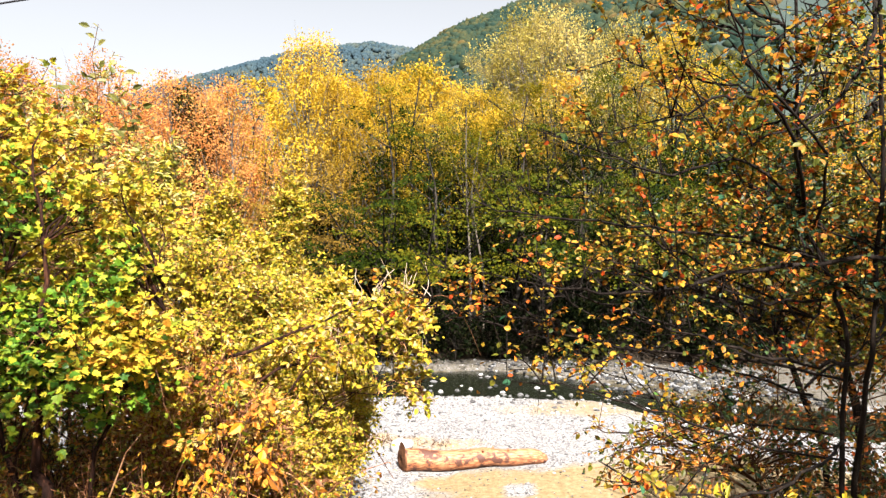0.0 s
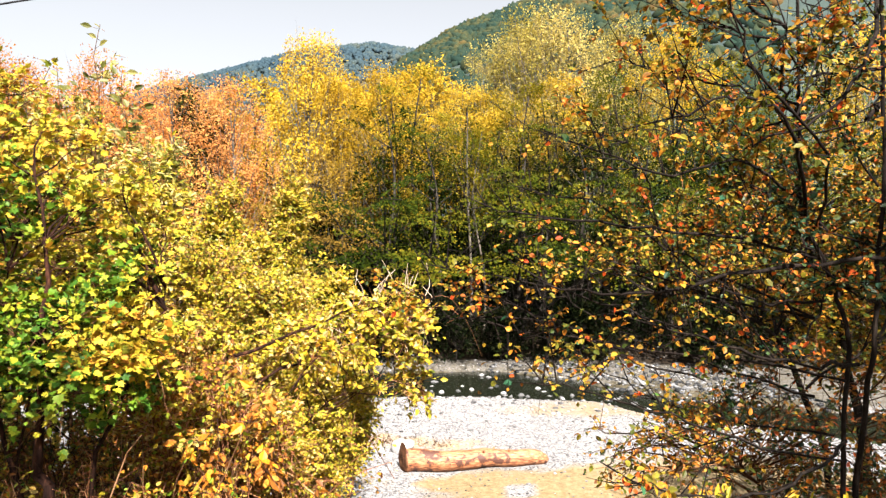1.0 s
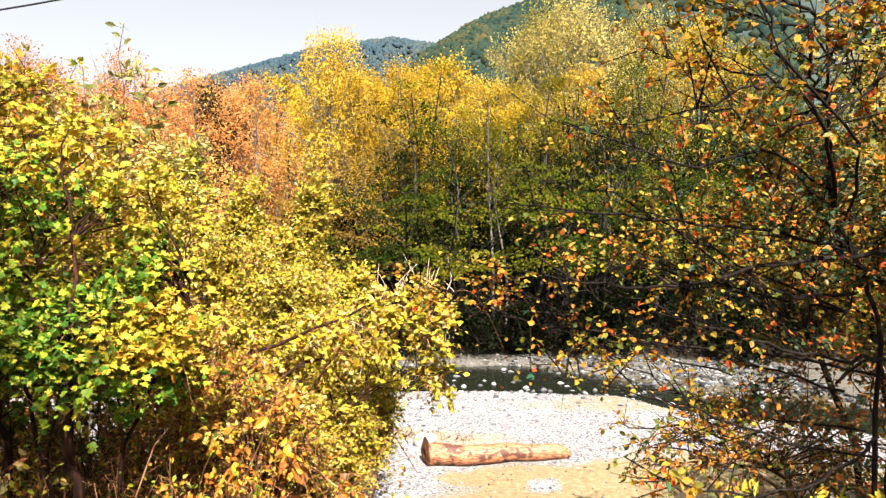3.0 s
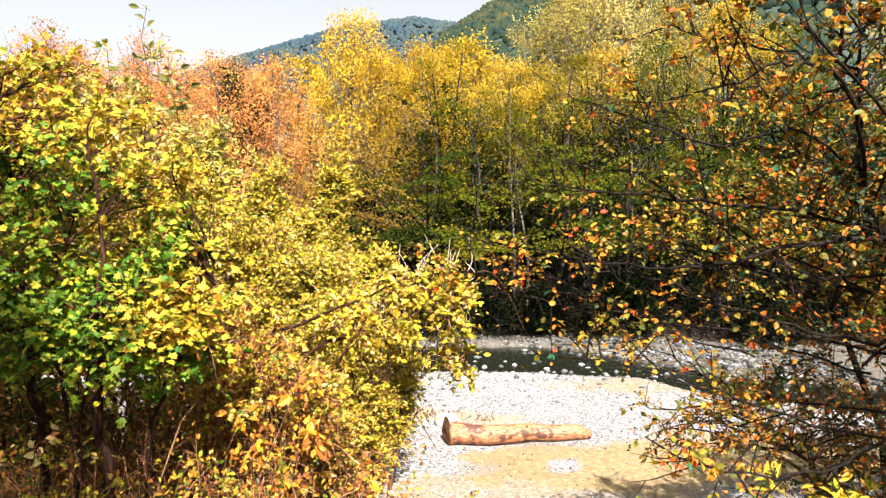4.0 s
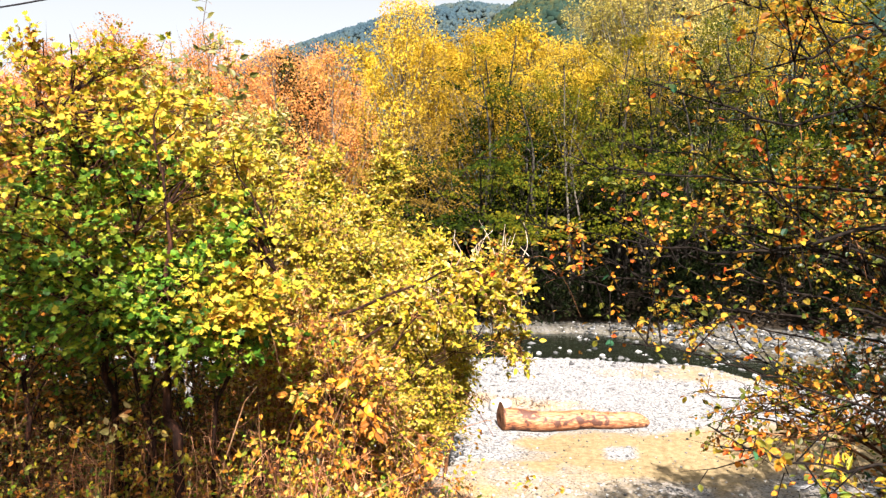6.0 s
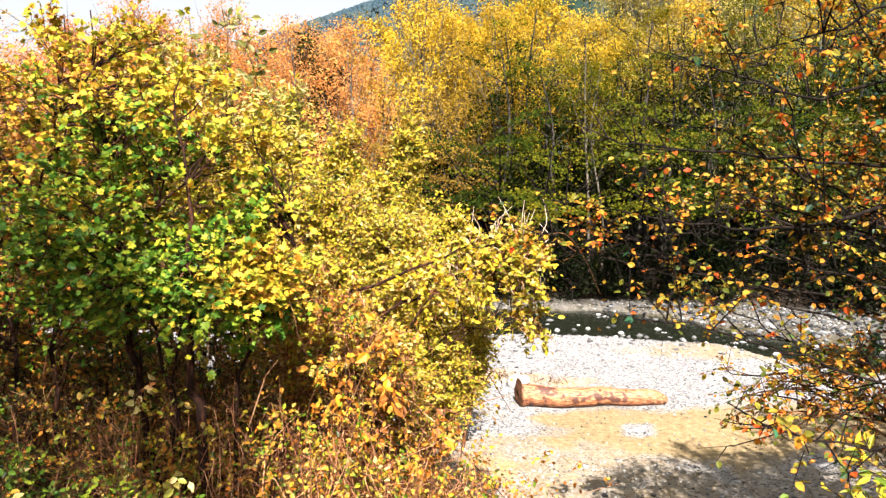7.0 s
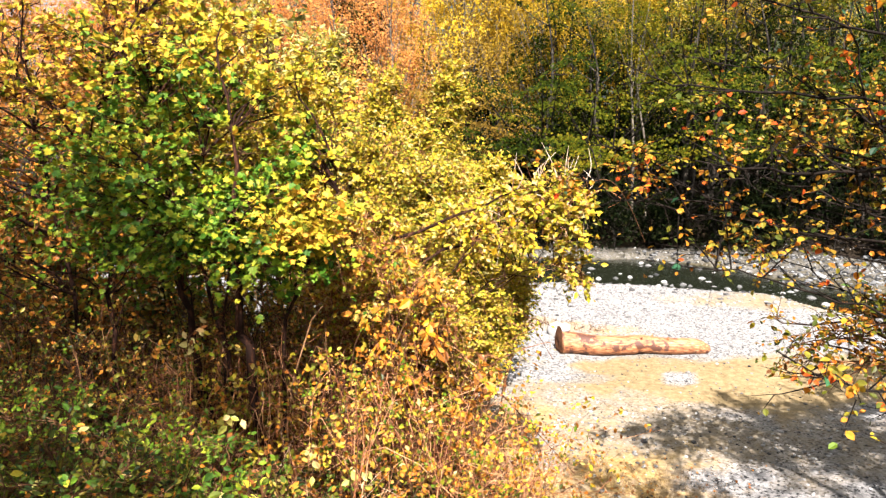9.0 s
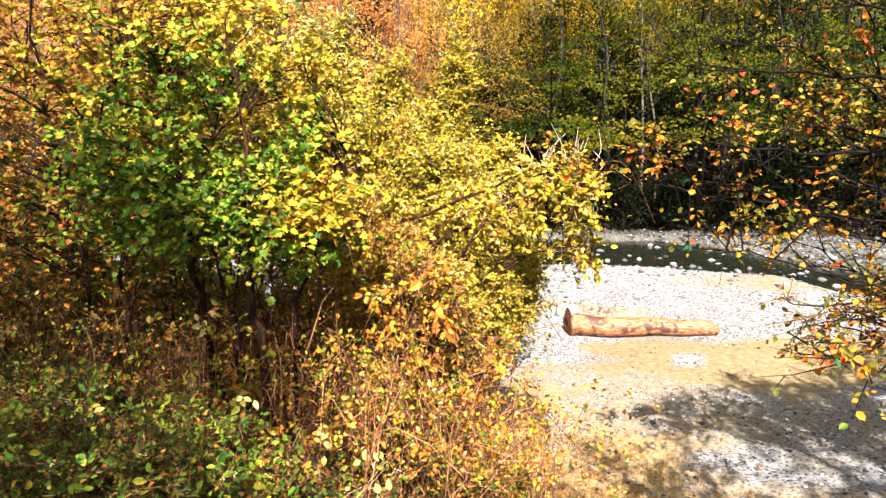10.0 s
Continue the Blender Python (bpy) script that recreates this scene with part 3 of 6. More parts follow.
for k in range(60):
    x = rng.uniform(-1.5, 8.5)
    c, w = float(np.interp(x, CHANNEL_X, CHANNEL_Y)), float(np.interp(x, CHANNEL_X, CHANNEL_W))
    river_stone(x, c + w * rng.uniform(-1.0, 1.0), 0.045 + 0.12 * rng.uniform() ** 2.5)

# ---- log ----


def log_material():
    m, nt, n, l = material("log_wood")
    tc = n.new("ShaderNodeTexCoord")
    mp = n.new("ShaderNodeMapping")
    mp.inputs["Scale"].default_value = (1.2, 7.0, 7.0)
    l.new(tc.outputs["Object"], mp.inputs["Vector"])
    nz = n.new("ShaderNodeTexNoise")
    nz.inputs["Scale"].default_value, nz.inputs["Detail"].default_value = 5, 9
    l.new(mp.outputs[0], nz.inputs["Vector"])
    r = ramp(n, [(0.32, (0.035, 0.011, 0.005)), (0.43, (0.17, 0.055, 0.018)), (0.55, (0.27, 0.11, 0.045)), (0.72, (0.36, 0.2, 0.11))])
    l.new(nz.outputs["Fac"], r.inputs["Fac"])
    patch = n.new("ShaderNodeTexNoise")
    patch.inputs["Scale"].default_value, patch.inputs["Detail"].default_value = 4.5, 7
    l.new(tc.outputs["Object"], patch.inputs["Vector"])
    pr = ramp(n, [(0.53, (0, 0, 0)), (0.58, (1, 1, 1))])
    l.new(patch.outputs["Fac"], pr.inputs["Fac"])
    dark = n.new("ShaderNodeRGB")
    dark.outputs[0].default_value = (0.05, 0.015, 0.007, 1)
    x = n.new("ShaderNodeMix")
    x.data_type = "RGBA"
    l.new(pr.outputs[0], x.inputs["Factor"])
    l.new(r.outputs[0], x.inputs["A"])
    l.new(dark.outputs[0], x.inputs["B"])
    p = n.new("ShaderNodeBsdfPrincipled")
    p.inputs["Roughness"].default_value = 0.7
    l.new(x.outputs["Result"], p.inputs["Base Color"])
    b = n.new("ShaderNodeBump")
    b.inputs["Strength"].default_value, b.inputs["Distance"].default_value = 0.6, 0.02
    l.new(nz.outputs["Fac"], b.inputs["Height"])
    l.new(b.outputs[0], p.inputs["Normal"])
    out = n.new("ShaderNodeOutputMaterial")
    l.new(p.outputs[0], out.inputs["Surface"])
    return m


def build_log():
    rng = np.random.default_rng(2)
    a, b = np.array([-0.8, 13.25, 0.0]), np.array([2.1, 13.62, 0.0])
    body_x = np.linspace(0, 1, 40)
    rad = 0.225 - 0.075 * body_x + 0.004 * np.sin(body_x * 17) + 0.008 * np.exp(-((body_x - 0.56) / 0.03) ** 2)
    rad[-3:] *= [0.92, 0.8, 0.6]
    line = a + (b - a) * body_x[:, None]
    line[:, 2] = rad - 0.03 + ground_z(line[:, 0], line[:, 1]) + 0.03 * np.sin(body_x * 3)
    v, q = tube(line, rad, 28, 0.012, rng)
    # the butt is sawn askew
    for k, w in ((0, 1.0), (1, 0.5)):
        ringy = v[k * 28:(k + 1) * 28]
        ringy[:, 0] += 0.3 * w * (line[k, 1] - ringy[:, 1])
    th = thing("log", float(line[20, 0]), float(line[20, 1]), float(ground_z(line[20, 0], line[20, 1])), "barkless orange-brown tree log lying on the gravel", "log")
    wood = log_material()
    part("body", raw_mesh("body", v, q, True), wood, th)
    # sawn butt with a raised splinter
    ring = v[:28]
    mid = ring.mean(0)
    out = unit(a - b) * 0.05
    inner = mid + (ring - mid) * 0.55 + out
    tip = ring + np.where((ring[:, 2:3] > mid[2] + 0.16), np.array([[0.02, 0, 0.13]]), 0) + out * 0.6
    cv = np.concatenate([ring * 1.0, tip, inner, [mid + out * 0.4]])
    cq = np.array([(r * 28 + i, r * 28 + (i + 1) % 28, r * 28 + 28 + (i + 1) % 28, r * 28 + 28 + i) for r in (0, 1) for i in range(28)])
    ct = np.array([(56 + i, 56 + (i + 1) % 28, 84) for i in range(28)])
    part("cut_end", raw_mesh("cut_end", cv, [cq, ct], False), rough_material("log_end", [(0.3, (0.03, 0.014, 0.008)), (0.6, (0.1, 0.045, 0.022))], 14, 0.5), th, "dark butt end")
    ring = v[-28:]
    part("thin_end", raw_mesh("thin_end", np.concatenate([ring, [ring.mean(0) + unit(b - a) * 0.06]]), np.array([(i, (i + 1) % 28, 28) for i in range(28)])), wood, th)
    # branch stubs
    for s, lift, ln in ((0.54, 0.9, 0.05), (0.73, 1.2, 0.05), (0.62, 2.2, 0.04)):
        c = line[int(s * 39)]
        d = np.array([0.2, -math.cos(lift), math.sin(lift)])
        pts = np.array([c + d * rad[int(s * 39)] * 0.8, c + d * (rad[int(s * 39)] + ln * 0.5), c + d * (rad[int(s * 39)] + ln)])
        sv, sq = tube(pts, [0.03, 0.026, 0.02], 9, 0.08, rng)
        part("branch_stub", raw_mesh("branch_stub", np.concatenate([sv, [pts[-1]]]), [sq, np.array([(18 + i, 18 + (i + 1) % 9, 27) for i in range(9)])]), wood, th)


build_log()

# ---- plants ----


def branches_to(rng, stem_points, centres, lift=0.18):
    """A curved branch from the stems to each centre; returns lines."""
    out = []
    for c in centres:
        d = np.linalg.norm((c - stem_points) * np.array([1, 1, 0.8]), axis=1)
        flat_d = np.hypot(*(c - stem_points)[:, :2].T)
        over = stem_points[:, 2] - (c[2] - 0.25 * flat_d)
        d = d + np.where(over > 0, 0.6 + over * 3, 0) + rng.uniform(0, 0.25, len(d))
        s = stem_points[int(np.argmin(d))]
        ln = np.linalg.norm(c - s)
        m1 = s + (c - s) * 0.35 + np.array([0, 0, lift * ln]) + rng.normal(0, 0.06 * ln, 3)
        m2 = s + (c - s) * 0.72 + np.array([0, 0, lift * 0.7 * ln]) + rng.normal(0, 0.05 * ln, 3)
        out.append(bezier([s, m1, m2, c], 6))
    return out


def in_blobs(rng, blobs, n, shell=0.5):
    """Places in ellipsoids (x, y, z, rx, ry, rz, share), more towards their skin."""
    share = np.array([b[6] for b in blobs], float)
    pick = rng.choice(len(blobs), n, p=share / share.sum())
    d = unit(rng.normal(size=(n, 3)))
    r = rng.uniform(size=n) ** (shell * 0.66)
    b = np.array([q[:6] for q in blobs])[pick]
    return b[:, :3] + d * r[:, None] * b[:, 3:], d


def twigs_on(rng, lines, outs, count, length, up=0.25, spread=0.8):
    """Twigs on the outer half of each branch: starts, directions, lengths."""
    st, wy, ln = [], [], []
    for line, o in zip(lines, outs):
        k = rng.uniform(0.45, 1.0, count) * (len(line) - 1)
        k[0] = len(line) - 1
        i = np.minimum(k.astype(int), len(line) - 2)
        p = line[i] + (line[i + 1] - line[i]) * (k - i)[:, None]
        along = unit(line[-1] - line[-3])
        w = unit(0.5 * along + 0.35 * o + spread * rng.normal(size=(count, 3)) * 0.7 + np.array([0, 0, up]))
        st.append(p)
        wy.append(w)
        ln.append(rng.uniform(0.5, 1.15, count) * length)
    return np.concatenate(st), np.concatenate(wy), np.concatenate(ln)


def leaves_on(rng, st, wy, ln, per, size, droop, hang=0.0, flat=0.7):
    """Leaves on both sides of twigs, turned towards the light: places, axes, normals and sizes."""
    n = len(st) * per
    st, wy, ln, droop = (np.repeat(a, per, axis=0) for a in (st, wy, ln, droop))
    s = rng.uniform(0.12, 1.02, n)
    pos = st + wy * (ln * s)[:, None] - np.array([0, 0, 1.0]) * (droop * ln * s * s)[:, None]
    side = unit(np.cross(wy, np.array([0.0, 0, 1])) + 0.2 * rng.normal(size=(n, 3))) * rng.choice([-1.0, 1.0], n)[:, None]
    axis = unit(0.5 * wy + 0.7 * side + 0.4 * rng.normal(size=(n, 3)) - np.array([0, 0, hang]))
    up = unit(np.array([0, 0, flat * 0.55]) + 0.55 * np.array(TO_SUN) + 0.42 * rng.normal(size=(n, 3)))
    return pos + axis * (0.01 + 0.25 * size) * 0.3, axis, up, size * rng.uniform(0.5, 1.3, n)


LEAF_ONE = {}


def single_leaf_mesh(shape, key, mat):
    if (key, mat.name) not in LEAF_ONE:
        tv, tf = shape
        me = raw_mesh("leaf", tv, tf, False)
        me.materials.append(mat)
        LEAF_ONE[key, mat.name] = me
    return LEAF_ONE[key, mat.name]


def leaf_parts(parent, pos, axis, up, size, shape, key, mats, rng):
    """Leaves that are objects of their own."""
    y = unit(axis)
    x = unit(np.cross(y, up))
    z = np.cross(x, y)
    inv = parent.matrix_basis.inverted()
    for i in range(len(pos)):
        ob = new("leaf", single_leaf_mesh(shape, key, mats[int(rng.integers(0, len(mats)))]))
        m = Matrix(((x[i][0], y[i][0], z[i][0], pos[i][0]), (x[i][1], y[i][1], z[i][1], pos[i][1]), (x[i][2], y[i][2], z[i][2], pos[i][2]), (0, 0, 0, 1)))
        ob.parent = parent
        ob.matrix_basis = inv @ m @ Matrix.Diagonal((size[i], size[i], size[i], 1))


def plant(name, label, category, seed, stems, blobs, clusters, twigs, twig_len, per, leaf, shape, mats, bark, twig_mat, split=None,
          shell=0.5, lift=0.07, hang=0.2, up=0.25, limb=0.011, singles=0, single_mats=(), single_size=1.25, bare=0, group="", flat=0.7, sag=(-0.2, 0.8)):
    """A shrub or small tree: stems (control points and base radius), limbs to places in the blobs, twigs and leaves.
    mats: foliage materials; split(pos, rng) gives each leaf's index. bare: further leafless twigs. singles: leaves that are parts."""
    rng = np.random.default_rng(seed)
    b0 = stems[0][0][0]
    th = thing(name, b0[0], b0[1], b0[2], label, category, group)
    lines, pts = [], []
    for ctrl, r in stems:
        line = bezier(ctrl, 16)
        line[1:-1] += rng.normal(0, 0.02, (14, 3))
        v, q = tube(line, np.linspace(r, r * 0.14, 16), 8, 0.07, rng)
        part("stem", raw_mesh("stem", v, q, True), bark, th)
        pts.append(line[2:])
    pts = np.concatenate(pts)
    centres, outs = in_blobs(rng, blobs, clusters, shell)
    lines = branches_to(rng, pts, centres, lift)
    pieces = []
    for line in lines:
        ln = np.linalg.norm(line[-1] - line[0])
        r = limb * (0.35 + 0.5 * ln)
        pieces.append(tube(line, np.linspace(r, r * 0.25, len(line)), 4, 0.06, rng))
    v, q = joined(pieces)
    part("branchwork", raw_mesh("branchwork", v, q, True), bark, th, kind="stuff")
    st, wy, ln = twigs_on(rng, lines, outs, twigs, twig_len, up)
    dr = rng.uniform(0.0, 0.45, len(st))
    tst, twy, tln, tdr = st, wy, ln, dr
    if bare:
        k = rng.integers(0, len(st), bare)
        tst = np.concatenate([st, st[k]])
        twy = np.concatenate([wy, unit(wy[k] + rng.normal(0, 0.5, (bare, 3)))])
        tln = np.concatenate([ln, ln[k] * rng.uniform(0.6, 1.5, bare)])
        tdr = np.concatenate([dr, rng.uniform(*sag, bare)])
    v, q = twig_mesh(tst, twy, tln, tdr, 0.0022 + 0.004 * tln * rng.uniform(0.6, 1.3, len(tln)))
    part("twig_tangle", raw_mesh("twig_tangle", v, q, True), twig_mat, th, kind="stuff")
    pos, axis, upv, size = leaves_on(rng, st, wy, ln, per, leaf, dr, hang, flat)
    if singles:
        near = np.argsort(pos[:, 1] + rng.uniform(0, 2.0, len(pos)))[:singles]
        leaf_parts(th, pos[near], axis[near], upv[near], size[near] * single_size, shape, name, single_mats, rng)
        rest = np.setdiff1d(np.arange(len(pos)), near)
        pos, axis, upv, size = pos[rest], axis[rest], upv[rest], size[rest]
    which = split(pos, rng) if split else np.zeros(len(pos), int)
    for i, mat in enumerate(mats):
        k = which == i
        if k.any():
            v, f = leaf_mesh(pos[k], axis[k], upv[k], size[k], shape)
            part("foliage", raw_mesh("foliage", v, f, False), mat, th, kind="stuff")
    return th


def gz(x, y):
    return float(ground_z(x, y)) - 0.04


def stem(x, y, *rest, r=0.04):
    return ([(x, y, gz(x, y)), *rest], r)


def maple_split(pos, rng):
    """Green leaves low and inside, yellow ones towards the top and the river."""
    s = (pos[:, 2] - 4.32) * 0.9 + (pos[:, 1] - 4.2) * 0.35 + (pos[:, 0] + 2.6) * 0.55 + rng.normal(0, 0.26, len(pos)) + 0.9 * noise2(pos[:, 0], pos[:, 2], 0.42, 3)
    return (s > 0).astype(int)


def hazel_twigs(parent):
    """Thin pale twigs that arch out of the hazel and hang down."""
    rng = np.random.default_rng(15)
    for k in range(60):
        u = rng.uniform()
        s = np.array([-1.2 + 1.0 * u, 6.0 + 0.2 * u, 3.5 + 0.25 * u + rng.normal(0, 0.1)])
        reach, rise, fall = rng.normal(0.04, 0.12), rng.uniform(0.0, 0.12), rng.uniform(0.1, 0.5)
        pts = bezier([s, s + np.array([reach * 0.5, rng.normal(0, 0.1), rise]), s + np.array([reach, rng.normal(0, 0.12), rise - fall * 0.45]), s + np.array([reach * rng.uniform(0.7, 1.15), rng.normal(0, 0.12), rise - fall])], 9)
        pts[1:] += rng.normal(0, 0.008, (8, 3))
        v, q = tube(pts, np.linspace(0.0036, 0.0013, 9), 4)
        part("twig", raw_mesh("twig", v, q, True), TWIG_GREY if k % 3 else TWIG_RED, parent)
    for _ in range(14):
        s = np.array([rng.uniform(-0.9, -0.15), 6.2, rng.uniform(3.75, 3.95)])
        pts = bezier([s, s + np.array([rng.normal(0.03, 0.05), 0, 0.12]), s + np.array([rng.normal(0.08, 0.08), 0.02, rng.uniform(0.2, 0.34)])], 6)
        v, q = tube(pts, np.linspace(0.005, 0.002, 6), 4)
        part("twig", raw_mesh("twig", v, q, True), TWIG_GREY, parent)
    v, q = tube(bezier([(-0.35, 6.2, 3.8), (0.0, 6.2, 3.92), (0.2, 6.25, 3.7), (0.36, 6.3, 3.34)], 14), np.linspace(0.004, 0.002, 14), 5)
    part("twig", raw_mesh("twig", v, q, True), TWIG, parent)


def shoot_leaves(parent, seed, shoots):
    """Sparse large leaves on long thin shoots against the sky."""
    rng = np.random.default_rng(seed)
    for a, b in shoots:
        a, b = np.array(a), np.array(b)
        n = 24
        p = a + (b - a) * rng.uniform(0.1, 1.0, n)[:, None] + rng.normal(0, 0.05, (n, 3))
        side = unit(rng.normal(size=(n, 3)) * np.array([1, 0.6, 0.3]) + np.array([0, 0, 0.5]))
        v, q = twig_mesh(p - side * 0.0, side, np.full(n, 0.1), np.zeros(n), np.full(n, 0.003))
        part("twig_tangle", raw_mesh("twig_tangle", v, q, True), TWIG, parent, kind="stuff")
        leaf_parts(parent, p + side * 0.06, side, unit(np.array(TO_SUN) + rng.normal(0, 0.5, (n, 3))), rng.uniform(0.08, 0.13, n), OVAL, "shoot", [LEAF_WILLOW_BACKLIT], rng)


# left of the gap: field maple with its dark stems
plant("field_maple", "young field maple with green and yellow lobed leaves on the bank", "tree", 11,
      [stem(-2.36, 4.0, (-2.38, 4.0, 2.8), (-2.47, 4.0, 3.05), (-2.43, 4.0, 3.5), (-2.4, 4.02, 3.95), (-2.5, 4.1, 4.5), (-2.6, 4.2, 5.0), r=0.04),
       stem(-2.52, 4.08, (-2.62, 4.1, 2.8), (-2.78, 4.15, 3.3), (-2.85, 4.2, 3.8), (-2.8, 4.3, 4.4), r=0.022),
       stem(-2.85, 4.3, (-3.0, 4.3, 2.8), (-3.12, 4.3, 3.4), (-3.3, 4.45, 4.3), (-3.49, 4.6, 5.0), (-3.5, 4.6, 5.7), r=0.032),
       stem(-2.3, 4.15, (-2.2, 4.2, 3.0), (-2.05, 4.25, 3.4), (-1.9, 4.35, 3.8), (-1.85, 4.4, 4.1), r=0.017),
       stem(-2.7, 4.2, (-2.72, 4.2, 3.0), (-2.62, 4.2, 3.4), (-2.6, 4.2, 3.9), r=0.014)],
      [(-2.25, 4.15, 3.78, 0.62, 0.45, 0.4, 3.2), (-3.3, 4.3, 4.05, 0.8, 0.6, 0.6, 3), (-1.95, 4.05, 3.62, 0.4, 0.35, 0.24, 1.4), (-2.8, 4.1, 3.75, 0.5, 0.4, 0.3, 1.4),
       (-2.95, 4.4, 3.3, 0.6, 0.4, 0.2, 0.3), (-3.2, 4.6, 4.85, 0.85, 0.6, 0.6, 2.8), (-2.4, 4.5, 4.45, 0.55, 0.45, 0.5, 1.6)],
      260, 8, 0.3, 7, 0.048, LOBED, [LEAF_MAPLE_GREEN, LEAF_MAPLE_YELLOW], BARK_RED, TWIG, maple_split, singles=280,
      single_mats=[LEAF_GREEN_ONE, LEAF_GREEN_ONE, LEAF_MAPLE_ONE], single_size=1.05, bare=500, shell=0.75, limb=0.015)
plant("field_maple", "taller field maple turning golden yellow on the bank", "tree", 12,
      [stem(-4.3, 4.9, (-4.25, 4.9, 3.0), (-4.15, 4.9, 4.4), (-4.05, 5.0, 5.8), r=0.03), stem(-4.5, 5.0, (-4.9, 5.1, 3.4), (-5.3, 5.2, 5.0), (-5.5, 5.3, 5.8), r=0.025),
       ([(-4.3, 4.8, 4.0), (-3.95, 4.6, 4.55), (-3.6, 4.5, 5.05), (-3.4, 4.5, 5.25)], 0.012), ([(-4.3, 4.8, 4.3), (-4.4, 4.4, 4.9), (-4.2, 4.3, 5.4), (-4.0, 4.3, 5.7)], 0.012)],
      [(-4.2, 5.1, 4.9, 1.1, 0.8, 0.9, 3), (-5.2, 5.0, 4.0, 1.2, 1.0, 1.2, 2.5), (-3.6, 5.4, 5.2, 0.9, 0.7, 0.6, 1.6), (-5.6, 5.2, 5.2, 1.1, 1.0, 0.8, 1.5), (-4.0, 4.9, 3.7, 0.8, 0.6, 0.6, 2.2)],
      220, 9, 0.36, 7, 0.047, LOBED, [LEAF_MAPLE_GREEN, LEAF_MAPLE_YELLOW, LEAF_DRY], BARK_RED, TWIG,
      lambda pos, rng: np.where(rng.uniform(size=len(pos)) < 0.16 + 0.3 * (pos[:, 0] < -4.6), 2, ((pos[:, 2] - 4.5) + rng.normal(0, 0.3, len(pos)) + 0.5 * noise2(pos[:, 0], pos[:, 2], 0.6, 5) > 0).astype(int)), bare=600)
# bright yellow hazels at the foot of the bank
plant("hazel_bush", "bright yellow hazel bush at the foot of the bank", "bush", 13,
      [stem(-2.0, 7.0, (-1.9, 7.0, 1.6), (-1.8, 7.0, 2.8), (-1.7, 7.0, 3.8), r=0.022), stem(-2.4, 6.9, (-2.5, 6.9, 2.0), (-2.6, 6.9, 3.2), (-2.6, 6.9, 4.2), r=0.022),
       stem(-1.7, 7.2, (-1.4, 7.3, 1.5), (-1.25, 7.4, 2.4), (-1.2, 7.5, 3.1), r=0.016), stem(-3.0, 6.8, (-3.4, 6.8, 2.0), (-3.7, 6.8, 3.4), (-3.8, 6.8, 4.6), r=0.022),
       stem(-2.8, 6.7, (-3.0, 6.7, 2.2), (-3.1, 6.7, 3.4), (-3.1, 6.8, 4.6), r=0.018)],
      [(-1.75, 7.0, 3.55, 0.5, 0.45, 0.55, 2.4), (-1.3, 7.4, 2.75, 0.38, 0.4, 0.6, 2.6), (-1.2, 7.3, 2.3, 0.36, 0.4, 0.4, 2.0), (-1.05, 7.2, 2.6, 0.25, 0.3, 0.5, 1.6), (-2.5, 6.8, 3.9, 0.65, 0.5, 0.6, 3), (-2.2, 6.7, 3.0, 0.7, 0.5, 0.6, 2.4),
       (-3.2, 6.8, 4.4, 0.6, 0.5, 0.6, 2.4), (-3.3, 6.9, 3.3, 0.9, 0.6, 0.8, 2), (-4.3, 6.9, 4.2, 0.8, 0.6, 1.0, 2), (-1.9, 7.0, 2.5, 0.5, 0.4, 0.4, 0.7)],
      820, 9, 0.3, 11, 0.042, OVAL, [LEAF_BRIGHT, LEAF_PALE], BARK_BROWN, TWIG_RED,
      lambda pos, rng: (rng.uniform(size=len(pos)) < 0.22 - 0.3 * (pos[:, 0] > -1.6) + 0.3 * noise2(pos[:, 0], pos[:, 2], 0.6, 4)).astype(int), bare=900, shell=0.8)
plant("hazel_bush", "arching hazel branch with yellow leaves and bare hanging twigs", "bush", 14,
      [([(-2.6, 5.5, gz(-2.6, 5.5)), (-2.3, 5.5, 2.6), (-1.9, 5.5, 3.3), (-1.45, 5.6, 3.56), (-0.9, 6.0, 3.78), (-0.35, 6.2, 3.84)], 0.028),
       ([(-2.5, 5.6, gz(-2.5, 5.6)), (-2.0, 5.6, 2.7), (-1.5, 5.7, 3.25), (-0.9, 6.0, 3.45), (-0.3, 6.2, 3.5)], 0.022),
       ([(-2.4, 5.5, gz(-2.4, 5.5)), (-1.9, 5.5, 2.5), (-1.35, 5.5, 3.1), (-1.1, 5.5, 3.35)], 0.016),
       ([(-2.3, 5.6, gz(-2.3, 5.6)), (-1.6, 5.7, 2.4), (-0.9, 6.1, 3.0), (-0.2, 6.3, 3.1)], 0.014)],
      [(-0.55, 6.2, 3.72, 0.4, 0.3, 0.24, 3), (-0.3, 6.2, 3.3, 0.25, 0.25, 0.22, 1.2), (-1.1, 6.0, 3.5, 0.5, 0.35, 0.3, 2), (-0.3, 6.3, 3.05, 0.2, 0.2, 0.12, 0.6)],
      110, 6, 0.24, 6, 0.058, OVAL, [LEAF_BRIGHT], BARK_RED, TWIG_RED, bare=200, sag=(-0.3, 0.8), lift=0.1, singles=140, single_mats=[LEAF_GOLD_ONE, LEAF_GOLD_ONE, LEAF_BROAD_PALE], flat=0.5)
hazel_twigs(bpy.data.objects["hazel_bush.001"])
